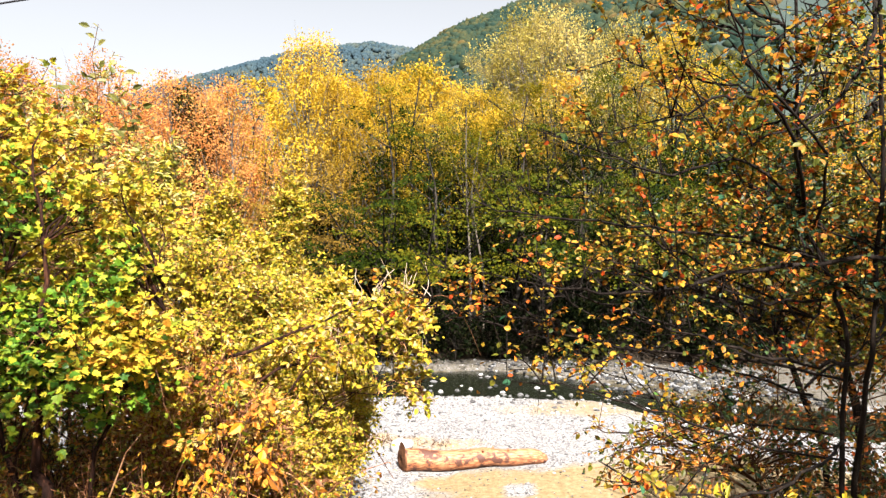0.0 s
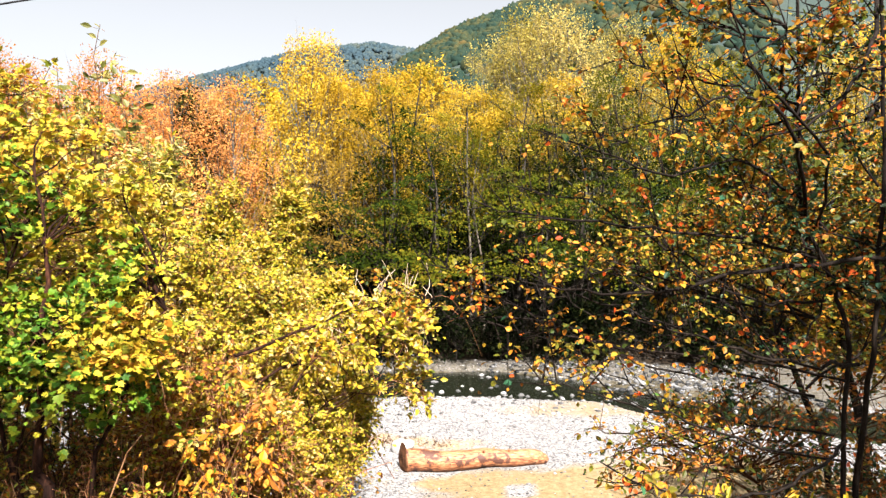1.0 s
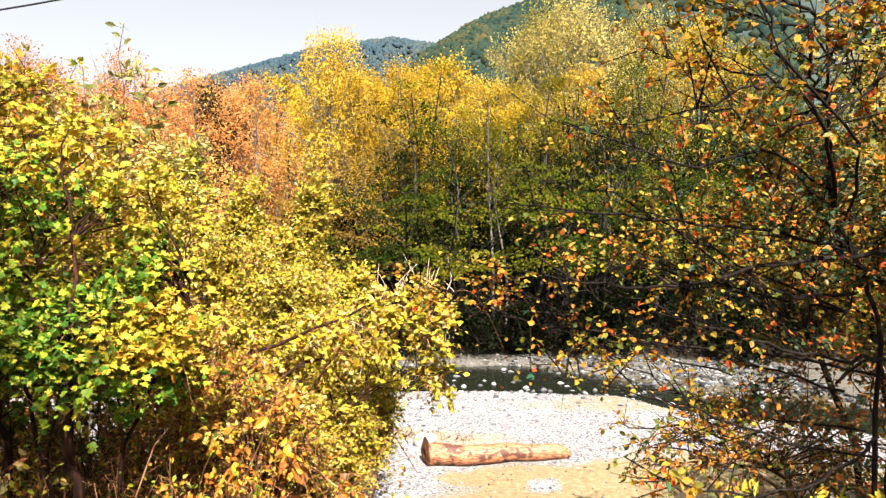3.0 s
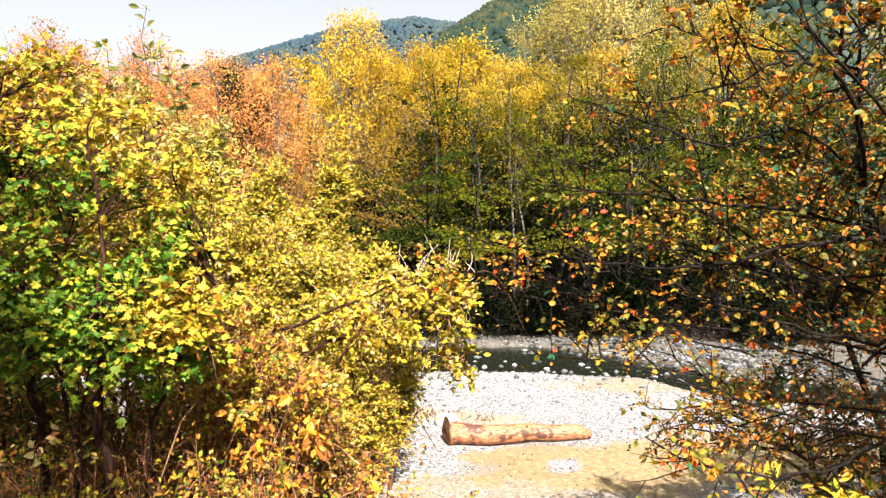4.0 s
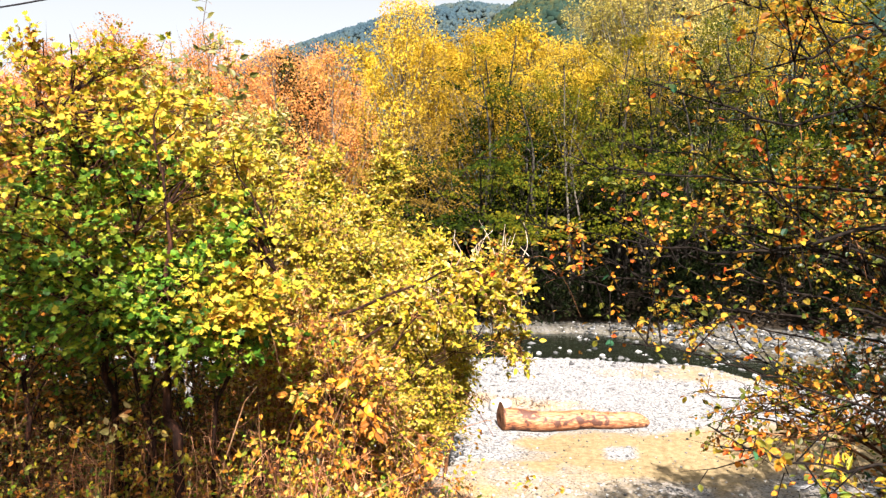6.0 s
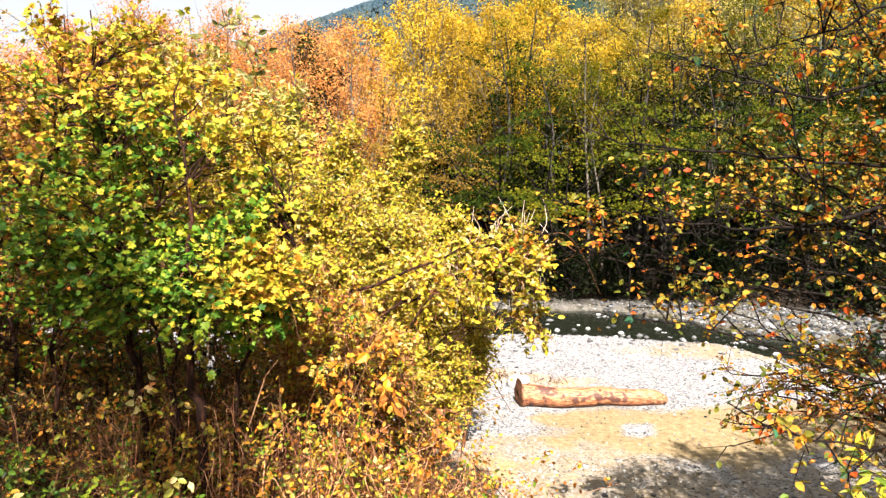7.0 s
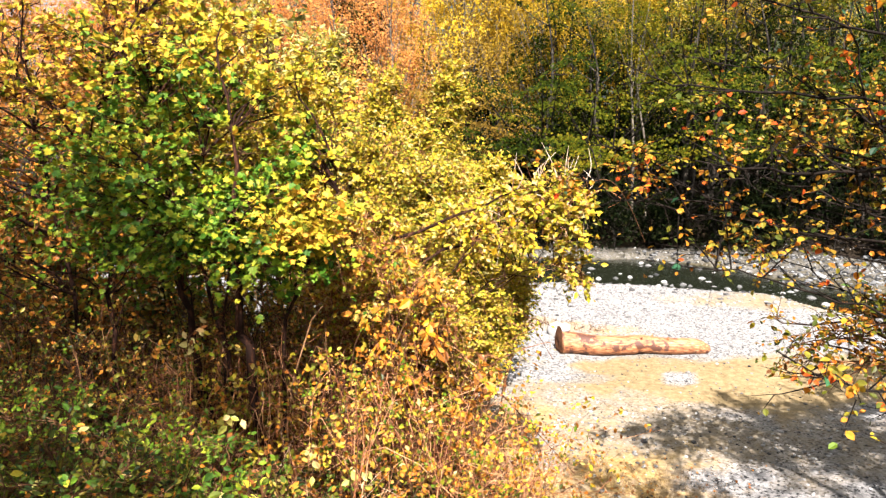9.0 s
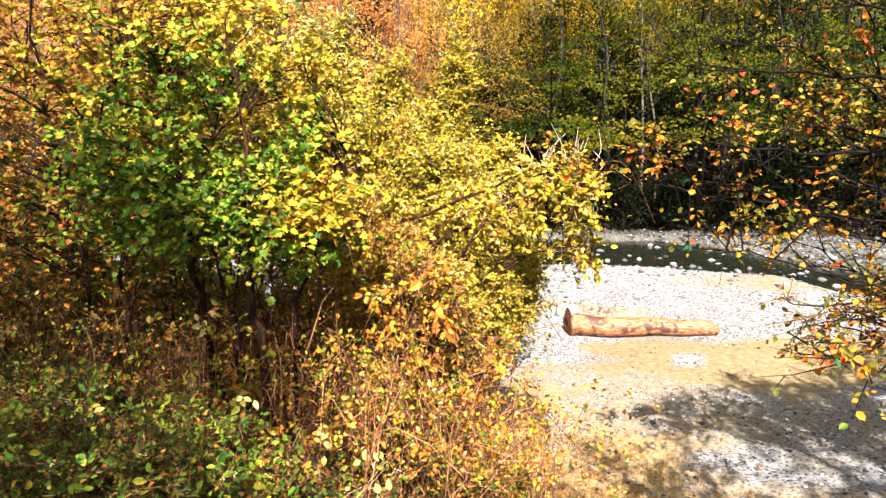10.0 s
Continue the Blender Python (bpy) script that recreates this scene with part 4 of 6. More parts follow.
plant("spiraea_bush", "bright yellow fine-leaved bush at the edge of the gravel", "bush", 17,
      [stem(-1.4 + dx, 6.3, (-1.35 + dx * 1.5, 6.25, 1.6), (-1.3 + dx * 2, 6.15, 2.7), r=0.012) for dx in (-0.15, 0.0, 0.15, 0.25)],
      [(-1.2, 6.05, 2.45, 0.4, 0.35, 0.55, 3), (-1.3, 6.1, 2.1, 0.3, 0.3, 0.3, 0.7), (-1.55, 6.0, 2.7, 0.4, 0.3, 0.4, 1.2)],
      230, 8, 0.2, 10, 0.032, OVAL, [LEAF_BRIGHT], BARK_BROWN, TWIG_RED, bare=350, limb=0.01, shell=0.8)
plant("dogwood_bush", "tangled dogwood with yellow and rusty leaves and reddish twigs", "bush", 16,
      [stem(-1.6, 5.3, (-1.6, 5.2, 1.8), (-1.6, 5.2, 2.8), r=0.014), stem(-1.9, 5.2, (-2.0, 5.1, 1.8), (-2.1, 5.1, 2.7), r=0.013), stem(-1.3, 5.3, (-1.1, 5.3, 1.7), (-1.0, 5.3, 2.5), r=0.012)],
      [(-1.8, 5.2, 2.9, 0.6, 0.45, 0.5, 3), (-1.55, 5.3, 2.2, 0.45, 0.4, 0.6, 0.5), (-2.1, 5.4, 3.2, 0.6, 0.4, 0.5, 1.5)],
      260, 8, 0.3, 6, 0.045, OVAL, [LEAF_BRIGHT, LEAF_DRY, LEAF_OLIVE], TWIG_RED, TWIG_RED, lambda pos, rng: np.where(rng.uniform(size=len(pos)) < 0.2 + 0.3 * noise2(pos[:, 0], pos[:, 2], 0.5, 2), 1, 2 * (rng.uniform(size=len(pos)) < 0.25)).astype(int), bare=1100, limb=0.011)
# slender yellow shrubs on the gravel behind
for i, (x, y, top, w) in enumerate(((-2.65, 11.6, 5.5, 0.72), (-3.75, 11.2, 5.45, 0.75), (-4.9, 9.6, 5.9, 0.95), (-1.75, 10.6, 3.9, 0.5), (-6.2, 9.5, 6.2, 1.1), (-7.6, 9.6, 6.0, 1.1), (-3.1, 10.8, 4.6, 0.8))):
    plant("willow_shrub", "slender yellow willow shrub on the river gravel", "shrub", 20 + i,
          [stem(x, y, (x + 0.05, y, top * 0.4), (x + 0.02, y, top * 0.75), (x, y, top * 0.97), r=0.04), stem(x + 0.15, y, (x + 0.4, y, top * 0.35), (x + 0.5, y + 0.1, top * 0.7), r=0.03),
           stem(x - 0.15, y, (x - 0.4, y, top * 0.35), (x - 0.45, y - 0.1, top * 0.72), r=0.03)],
          [(x, y, top * 0.45, w * 1.1, w, top * 0.3, 3.2), (x, y, top * 0.74, w * 0.72, w * 0.7, top * 0.16, 3.0), (x, y, top * 0.91, w * 0.36, w * 0.36, top * 0.1, 2.2)],
          70 if x < -4.5 else 180, 8, 0.34, 8, 0.068, LONG if i in (2, 4) else OVAL, [LEAF_PALE if i in (2, 4) else LEAF_BRIGHT], BARK_BROWN, TWIG, up=0.7, lift=0.05, bare=150, group="yellow shrubs on the gravel")
plant("goat_willow", "pale-leaved willow with thin shoots standing above the bushes", "tree", 31,
      [stem(-4.0, 7.5, (-4.0, 7.5, 3.0), (-3.95, 7.5, 5.0), (-3.9, 7.5, 6.9), r=0.024), stem(-4.2, 7.6, (-4.3, 7.6, 3.6), (-4.4, 7.6, 5.2), (-4.45, 7.6, 6.45), r=0.022),
       stem(-3.8, 7.5, (-3.6, 7.4, 3.4), (-3.5, 7.4, 5.0), (-3.6, 7.4, 6.35), r=0.02), stem(-4.4, 7.6, (-4.8, 7.6, 3.6), (-5.0, 7.6, 5.0), (-5.1, 7.6, 6.5), r=0.02),
       stem(-3.6, 7.4, (-3.3, 7.3, 3.4), (-3.2, 7.2, 4.6), (-3.2, 7.2, 5.6), r=0.018)],
      [(-4.3, 7.5, 5.3, 0.9, 0.6, 0.5, 3), (-3.25, 7.2, 5.2, 0.38, 0.35, 0.45, 2.2), (-3.9, 7.5, 5.9, 0.35, 0.3, 0.6, 0.5), (-5.2, 7.6, 5.6, 0.7, 0.5, 0.6, 1.4), (-3.0, 7.2, 4.6, 0.45, 0.4, 0.5, 1.6), (-3.8, 7.4, 4.6, 0.9, 0.6, 0.6, 2)],
      170, 7, 0.3, 7, 0.085, LONG, [LEAF_PALE, LEAF_BRIGHT], BARK_BROWN, TWIG, lambda pos, rng: (rng.uniform(size=len(pos)) < 0.4).astype(int), up=0.6, bare=60)
shoot_leaves(bpy.data.objects["goat_willow"], 33, [((-3.95, 7.5, 5.6), (-3.9, 7.5, 6.95)), ((-4.42, 7.6, 5.5), (-4.45, 7.6, 6.5)), ((-3.55, 7.4, 5.5), (-3.6, 7.4, 6.4)), ((-5.05, 7.6, 5.6), (-5.1, 7.6, 6.5)), ((-4.2, 7.5, 5.6), (-4.15, 7.5, 6.3)), ((-3.4, 7.3, 5.4), (-3.3, 7.3, 6.0))])

# understorey on the bank: tangled bushes between the maple stems
for i, (x, y, w, h, dry) in enumerate(((-2.6, 5.4, 0.9, 1.9, 0.3), (-3.5, 5.6, 0.95, 2.5, 0.25), (-4.6, 5.6, 1.1, 2.7, 0.3), (-5.8, 5.6, 1.3, 2.6, 0.4), (-7.2, 6.0, 1.4, 3.0, 0.4),
                                       (-3.1, 4.6, 0.8, 1.4, 0.25), (-4.2, 4.6, 0.8, 1.6, 0.25), (-5.2, 4.6, 0.9, 1.9, 0.3), (-4.9, 7.8, 1.2, 3.2, 0.2), (-5.6, 8.0, 1.5, 3.5, 0.2), (-7.4, 8.2, 1.5, 3.4, 0.2), (-9.2, 8.6, 1.6, 3.6, 0.2), (-7.0, 7.0, 1.3, 4.4, 0.4), (-8.4, 6.8, 1.4, 4.8, 0.4),
                                       (-2.3, 6.1, 0.8, 1.9, 0.2), (-3.2, 6.2, 0.8, 2.2, 0.2), (-4.0, 6.2, 0.8, 2.4, 0.2), (-3.4, 7.6, 1.0, 2.4, 0.2), (-2.4, 7.7, 0.8, 1.8, 0.2), (-4.3, 8.6, 1.2, 2.9, 0.2), (-5.8, 7.0, 1.2, 3.0, 0.3), (-6.4, 8.6, 1.4, 3.4, 0.2), (-8.0, 7.6, 1.5, 4.8, 0.4), (-10.4, 9.6, 1.8, 5.2, 0.4), (-6.6, 6.4, 1.2, 4.0, 0.4))):
    z = gz(x, y)
    plant("privet_bush", "tangled undergrowth bush with small green and brown leaves", "bush", 140 + i,
          [stem(x + dx, y + dy, (x + dx * 1.8, y + dy * 1.8, z + h * 0.5), (x + dx * 3, y + dy * 3, z + h * 0.95), r=0.013) for dx, dy in ((0.12, 0.02), (-0.12, 0.05), (0.02, -0.1), (0.2, 0.1), (-0.2, -0.05))],
          [(x, y, z + h * 0.5, w, w * 0.6, h * 0.55, 1)], 105, 6, 0.3, 8 if y > 6.5 or x < -5.5 else 6 if y > 5.9 else 4, 0.085 if y > 6.5 or x < -5.5 else 0.05 if y > 5.9 else 0.042, DIAMOND if y > 6.5 or x < -5.5 else OVAL, [LEAF_OLIVE, LEAF_DRY, LEAF_LITTLE], BARK_RED, TWIG if x < -3.2 or y > 5.9 else TWIG_RED,
          (lambda a: lambda pos, rng: np.where(rng.uniform(size=len(pos)) < a, 1, 2 * (rng.uniform(size=len(pos)) < 0.45)).astype(int))(dry), bare=50 if x < -5.5 or y > 7.4 else 280, limb=0.012, shell=0.9, group="undergrowth on the bank", sag=(-0.4, 0.8))
# brambles along the path
for i, (x, y, w, h, dry) in enumerate(((-2.2, 3.0, 0.5, 0.75, 0.06), (-3.05, 3.1, 0.6, 0.9, 0.1), (-1.6, 3.9, 0.6, 0.5, 0.35), (-3.9, 3.5, 0.8, 1.0, 0.15), (-1.0, 5.1, 0.45, 0.5, 0.3), (-4.9, 3.8, 0.9, 1.3, 0.2), (-1.3, 4.6, 0.6, 0.5, 0.5), (-2.6, 2.6, 0.6, 0.6, 0.08), (-3.6, 2.6, 0.6, 0.6, 0.05), (-1.75, 2.75, 0.4, 0.5, 0.15))):
    z = gz(x, y)
    plant("bramble_bush", "low green and yellowing bramble thicket on the bank", "bush", 40 + i,
          [stem(x + dx, y + dy, (x + dx * 2, y + dy * 2, z + h * 0.7), (x + dx * 4, y + dy * 4, z + h * 0.9), r=0.007) for dx, dy in ((0.1, 0.02), (-0.1, 0.05), (0.02, -0.1), (0.05, 0.12))],
          [(x, y, z + h * 0.5, w, w * 0.6, h * 0.52, 1)], 80, 6, 0.2, 4, 0.04, OVAL, [LEAF_LITTLE, LEAF_DRY, LEAF_BRAMBLE], TWIG, TWIG,
          (lambda a: lambda pos, rng: np.where(rng.uniform(size=len(pos)) < a, 1, 2 * (noise2(pos[:, 0], pos[:, 1], 0.3, 7) + rng.normal(0, 0.3, len(pos)) > -0.15)).astype(int))(dry), bare=240, limb=0.008, group="brambles on the bank", singles=(150 if i in (0, 7, 9) else 60) if i < 4 or i in (7, 9) else 0, single_mats=[LEAF_GREEN_ONE, LEAF_GREEN_ONE, LEAF_GREEN_ONE, LEAF_MAPLE_ONE, LEAF_BROAD_PALE], single_size=1.5, sag=(-0.5, 0.8))
# pale yellowing leaves that stand out of the brambles
for x, y, z, n in ((-2.05, 3.2, 2.76, 7), (-1.75, 3.6, 2.35, 9), (-1.45, 3.7, 2.2, 7), (-2.75, 3.9, 3.0, 9), (-1.3, 3.4, 2.1, 8)):
    spray = thing("bramble_spray", x, y, gz(x, y), "bramble shoot with pale yellowing broad leaves", "bramble")
    r = np.random.default_rng(int(abs(x) * 1000))
    v, q = tube(bezier([(x, y, gz(x, y)), (x - 0.05, y, (z + gz(x, y)) / 2), (x, y, z)], 8), np.linspace(0.006, 0.003, 8), 5)
    part("cane", raw_mesh("cane", v, q, True), TWIG, spray)
    p = np.array([x, y, z]) + r.normal(0, 0.05, (n, 3))
    leaf_parts(spray, p, unit(r.normal(size=(n, 3)) + np.array([0, 0, -0.4])), unit(np.array(TO_SUN) + np.array([0, -0.6, 0]) + r.normal(0, 0.3, (n, 3))), r.uniform(0.055, 0.085, n), OVAL, "broad", [LEAF_BROAD_PALE], r)


def thicket(name, label, seed, n, x0, x1, y0, y1, h, mat, lean=0.35, radius=0.004):
    """Leafless standing canes and stalks."""
    rng = np.random.default_rng(seed)
    x, y = rng.uniform(x0, x1, n), rng.uniform(y0, y1, n)
    z = ground_z(x, y) - 0.03
    way = unit(np.stack([rng.normal(0, lean, n), rng.normal(0, lean, n), np.ones(n)], -1))
    ln = rng.uniform(0.4, 1.0, n) * h
    v, q = twig_mesh(np.stack([x, y, z], -1), way, ln, rng.uniform(-0.1, 0.35, n), radius * rng.uniform(0.6, 1.7, n))
    # side shoots
    k = rng.integers(0, n, n * 2)
    s = rng.uniform(0.3, 0.9, n * 2)
    st = np.stack([x, y, z], -1)[k] + way[k] * (ln[k] * s)[:, None]
    sv, sq = twig_mesh(st, unit(way[k] + rng.normal(0, 0.7, (n * 2, 3))), ln[k] * rng.uniform(0.15, 0.45, n * 2), rng.uniform(-0.2, 0.5, n * 2), np.full(n * 2, radius * 0.55))
    v, q = joined([(v, q), (sv, sq)])
    ob = part(name, raw_mesh(name, v, q, True), mat)
    return tagged(ob, label, "stalks", kind="stuff")


def cane_tangle(name, label, seed, n, x0, x1, y0, y1, mat, high, reach, radius, leafy=0, leaf_mats=()):
    """Thin canes that rise from the bank, arch over and cross one another, with a few small leaves."""
    rng = np.random.default_rng(seed)
    pieces, spots = [], []
    for _ in range(n):
        x, y = rng.uniform(x0, x1), rng.uniform(y0, y1)
        z = gz(x, y)
        h, a = high * rng.uniform(0.3, 1.0), rng.normal(0, reach)
        sag = rng.uniform(-0.15, 0.6) * h
        k = rng.normal(0, 0.07, (3, 3))
        line = bezier([(x, y, z), k[0] + (x + 0.2 * a, y, z + 0.55 * h), k[1] + (x + 0.6 * a, y, z + h), k[2] * 2 + (x + a, y, z + h - sag)], 8)
        line[1:] += rng.normal(0, 0.012, (7, 3))
        pieces.append(tube(line, np.linspace(radius, radius * 0.35, 8) * rng.uniform(0.5, 1.3), 3))
        for _ in range(3):
            p = line[rng.integers(3, 8)]
            e = p + np.array([rng.normal(0, 0.16), rng.normal(0, 0.13), rng.uniform(-0.1, 0.22)])
            pieces.append(tube(np.array([p, (p + e) / 2 + rng.normal(0, 0.025, 3), e]), np.array([0.5, 0.4, 0.2]) * radius, 3))
            spots.append(e)
    v, q = joined(pieces)
    ob = part(name, raw_mesh(name, v, q, True), mat)
    tagged(ob, label, "canes", kind="stuff")
    if leafy:
        spots = np.array(spots)
        which = rng.integers(0, len(leaf_mats), leafy)
        pos = spots[rng.integers(0, len(spots), leafy)] + rng.normal(0, 0.03, (leafy, 3))
        axis, up = unit(rng.normal(size=(leafy, 3)) - np.array([0, 0, 0.3])), unit(np.array(TO_SUN) + 0.5 * rng.normal(size=(leafy, 3)))
        for i, lm in enumerate(leaf_mats):
            w = which == i
            v, f = leaf_mesh(pos[w], axis[w], up[w], rng.uniform(0.025, 0.055, w.sum()), OVAL)
            part("foliage", raw_mesh("foliage", v, f, False), lm, ob, kind="stuff")


cane_tangle("arching_canes", "reddish arching canes between the yellow bushes", 69, 150, -2.7, -1.5, 5.0, 6.2, TWIG_RED, 2.4, 0.5, 0.008, 700, [LEAF_BRIGHT, LEAF_DRY])
cane_tangle("bramble_canes", "tangled reddish bramble canes under the maple", 70, 260, -3.3, -1.1, 3.8, 5.3, TWIG_RED, 1.45, 0.45, 0.0045, 3600, [LEAF_BRIGHT, LEAF_OLIVE, LEAF_DRY, LEAF_BRAMBLE])
cane_tangle("bramble_canes", "reddish dead canes with small yellow leaves leaning over the brambles", 71, 120, -3.2, -1.0, 3.6, 4.6, TWIG_RED, 1.25, 0.5, 0.004, 2600, [LEAF_BRIGHT, LEAF_DRY, LEAF_OLIVE])
cane_tangle("bramble_canes", "dark bare canes at the foot of the bushes", 72, 220, -5.0, -1.4, 4.0, 5.8, TWIG, 1.9, 0.4, 0.006, 2000, [LEAF_OLIVE, LEAF_BRAMBLE, LEAF_DRY])
cane_tangle("bramble_canes", "fine reddish canes reaching over the gravel", 73, 170, -1.9, -0.5, 4.4, 6.6, TWIG_RED, 1.3, 0.4, 0.0036, 2800, [LEAF_BRIGHT, LEAF_DRY])
thicket("dry_stalks", "brown leafless canes and stalks under the bushes", 61, 480, -6.0, -2.9, 4.2, 6.6, 1.9, TWIG)
thicket("dry_stalks", "reddish leafless canes under the maple", 67, 300, -3.0, -1.5, 4.6, 6.4, 2.1, TWIG_RED)
thicket("dry_stalks", "brown dead stalks leaning on the bank", 62, 320, -2.6, -0.8, 4.2, 5.8, 1.4, TWIG_RED, 0.6, 0.003)
thicket("dry_stalks", "tangled pale bramble canes in front of the bushes", 66, 150, -3.6, -1.0, 3.4, 4.6, 0.8, TWIG_PALE, 0.9, 0.003)
thicket("dry_stalks", "thin reddish canes at the foot of the bank", 63, 380, -2.6, -0.7, 5.4, 7.4, 1.3, TWIG_RED, 0.4, 0.003)
thicket("driftwood_twigs", "brown driftwood scraps on the gravel behind the log", 68, 260, -2.0, 0.2, 14.8, 15.5, 0.2, TWIG, 1.8, 0.009)
thicket("dry_grass", "short dry grass at the foot of the bank", 64, 2600, -2.2, 1.6, 5.8, 8.6, 0.2, TWIG_PALE, 0.5, 0.002)
plant("dogwood_bush", "dogwood with large orange drooping leaves", "bush", 65,
      [stem(-1.5, 4.7, (-1.5, 4.7, 2.3), (-1.45, 4.7, 3.2), r=0.014), stem(-1.3, 4.8, (-1.25, 4.8, 2.2), (-1.2, 4.8, 3.0), r=0.012), stem(-1.7, 4.7, (-1.75, 4.7, 2.2), (-1.8, 4.7, 2.9), r=0.012)],
      [(-1.5, 4.7, 2.75, 0.45, 0.35, 0.5, 1), (-1.2, 4.9, 2.3, 0.45, 0.35, 0.4, 0.25)], 30, 5, 0.25, 3, 0.08, OVAL, [LEAF_DRY], TWIG, TWIG, hang=0.8, bare=150, limb=0.008, singles=70, single_mats=[leaf_material("dogwood_leaf_single", [BROWN, RUST, ORANGE, GOLD, ORANGE], single=True)], single_size=1.2)

# right of the gap: wild pear, its limbs each a part
def wild_pear():
    rng = np.random.default_rng(71)
    x0, y0 = 2.02, 3.35
    th = thing("wild_pear_tree", x0, y0, gz(x0, y0), "wild pear tree with dark branches, green and red leaves", "tree")
    trunks = [([(x0, y0, gz(x0, y0)), (1.99, 3.3, 3.1), (2.0, 3.3, 3.9), (1.92, 3.3, 4.2), (1.78, 3.3, 4.6), (1.77, 3.3, 5.4), (1.7, 3.3, 6.4)], 0.017),
              ([(2.1, 3.5, gz(2.1, 3.5)), (2.12, 3.4, 3.2), (2.16, 3.3, 4.2), (2.18, 3.3, 5.2), (2.1, 3.3, 6.6)], 0.019)]
    limbs = [([(2.1, 3.1, 4.3), (1.6, 3.0, 4.28), (1.1, 2.95, 4.2), (0.75, 2.9, 4.16), (0.43, 2.9, 4.2)], 0.02),
             ([(2.0, 3.2, 3.8), (1.6, 3.1, 3.83), (1.2, 3.05, 3.93), (0.85, 3.0, 4.05)], 0.017),
             ([(2.0, 3.3, 3.4), (1.7, 3.0, 3.36), (1.35, 2.8, 3.32), (0.95, 2.75, 3.34), (0.66, 2.75, 3.45)], 0.015),
             ([(2.15, 3.3, 5.6), (1.95, 3.0, 5.35), (1.8, 2.9, 5.1), (1.58, 2.85, 4.9), (1.3, 2.8, 4.8)], 0.02),
             ([(1.8, 3.3, 4.5), (1.5, 2.8, 4.8), (1.32, 2.7, 4.94), (1.08, 2.6, 4.95), (0.85, 2.6, 4.85)], 0.017),
             ([(1.8, 3.3, 4.4), (1.5, 2.6, 4.7), (1.15, 2.4, 4.95), (1.0, 2.3, 5.2), (0.85, 2.2, 5.5)], 0.013),
             ([(1.8, 3.3, 4.6), (1.4, 3.2, 4.78), (1.05, 3.1, 4.7), (0.7, 3.1, 4.82), (0.46, 3.1, 4.92)], 0.014),
             ([(1.9, 3.3, 4.3), (1.45, 3.4, 4.42), (1.0, 3.4, 4.46), (0.55, 3.5, 4.52), (0.2, 3.5, 4.58)], 0.016),
             ([(2.0, 3.3, 3.7), (1.5, 3.3, 3.8), (0.9, 3.4, 3.85), (0.45, 3.4, 4.0), (0.02, 3.4, 4.02), (-0.1, 3.4, 4.25)], 0.014),
             ([(2.0, 3.3, 3.3), (1.4, 3.1, 3.45), (1.0, 3.05, 3.6), (0.65, 3.0, 3.7), (0.42, 3.0, 3.74)], 0.012),
             ([(1.9, 3.3, 4.1), (1.6, 3.4, 4.1), (1.25, 3.5, 4.3), (1.05, 3.5, 4.7), (0.9, 3.5, 5.1)], 0.013),
             ([(2.1, 3.3, 5.0), (2.5, 3.5, 5.3), (2.9, 3.6, 5.4)], 0.02),
             ([(1.9, 3.4, 4.0), (1.5, 3.8, 4.1), (1.0, 4.1, 4.3), (0.6, 4.2, 4.5)], 0.014),
             ([(1.9, 3.4, 4.0), (1.4, 3.8, 4.3), (0.9, 4.1, 4.65), (0.4, 4.2, 4.75)], 0.013),
             ([(1.9, 3.4, 3.6), (1.5, 3.7, 3.7), (1.0, 3.9, 3.9), (0.5, 4.0, 4.2)], 0.012),
             ([(2.0, 3.4, 3.4), (1.6, 3.7, 3.4), (1.2, 3.8, 3.5), (0.75, 3.9, 3.75)], 0.012),
             ([(1.77, 3.3, 5.4), (1.4, 3.4, 5.7), (1.0, 3.5, 5.8)], 0.016),
             ([(2.1, 3.3, 4.6), (2.5, 3.2, 4.5), (3.0, 3.3, 4.6)], 0.018),
             ([(1.2, 3.4, 3.95), (0.7, 3.35, 4.12), (0.25, 3.3, 4.22), (-0.1, 3.3, 4.28)], 0.009),
             ([(1.2, 3.4, 3.8), (0.75, 3.3, 3.9), (0.4, 3.25, 3.95), (0.08, 3.2, 4.02)], 0.009),
             ([(1.3, 3.3, 3.7), (0.9, 3.3, 3.82), (0.5, 3.3, 4.0), (0.25, 3.3, 4.12)], 0.009)]
    for c, r in trunks:
        line = bezier(c, 26)
        line[1:] += rng.normal(0, 0.008, (25, 3))
        v, q = tube(line, np.linspace(r * 0.85, r * 0.4, 26), 9, 0.08, rng)
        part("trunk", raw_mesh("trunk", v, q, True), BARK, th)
    for _ in range(22):
        c = np.array([1.95, 3.6, 5.0]) + unit(rng.normal(size=3)) * np.array([1.15, 0.8, 1.15]) * rng.uniform(0.6, 1.0)
        s = np.array([1.8 if rng.uniform() < 0.5 else 2.16, 3.3, max(3.2, c[2] - rng.uniform(0.2, 0.8))])
        limbs.append(([tuple(s), tuple(s + (c - s) * 0.5 + rng.normal(0, 0.08, 3)), tuple(c)], rng.uniform(0.008, 0.014)))
    lines = []
    for c, r in limbs:
        line = bezier(c, 16)
        line[1:] += rng.normal(0, 0.011, (15, 3))
        v, q = tube(line, np.linspace(r * 0.6, r * 0.22, 16), 6, 0.08, rng)
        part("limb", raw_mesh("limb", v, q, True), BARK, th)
        lines.append(line)
    # second-order shoots
    st, wy, ln = [], [], []
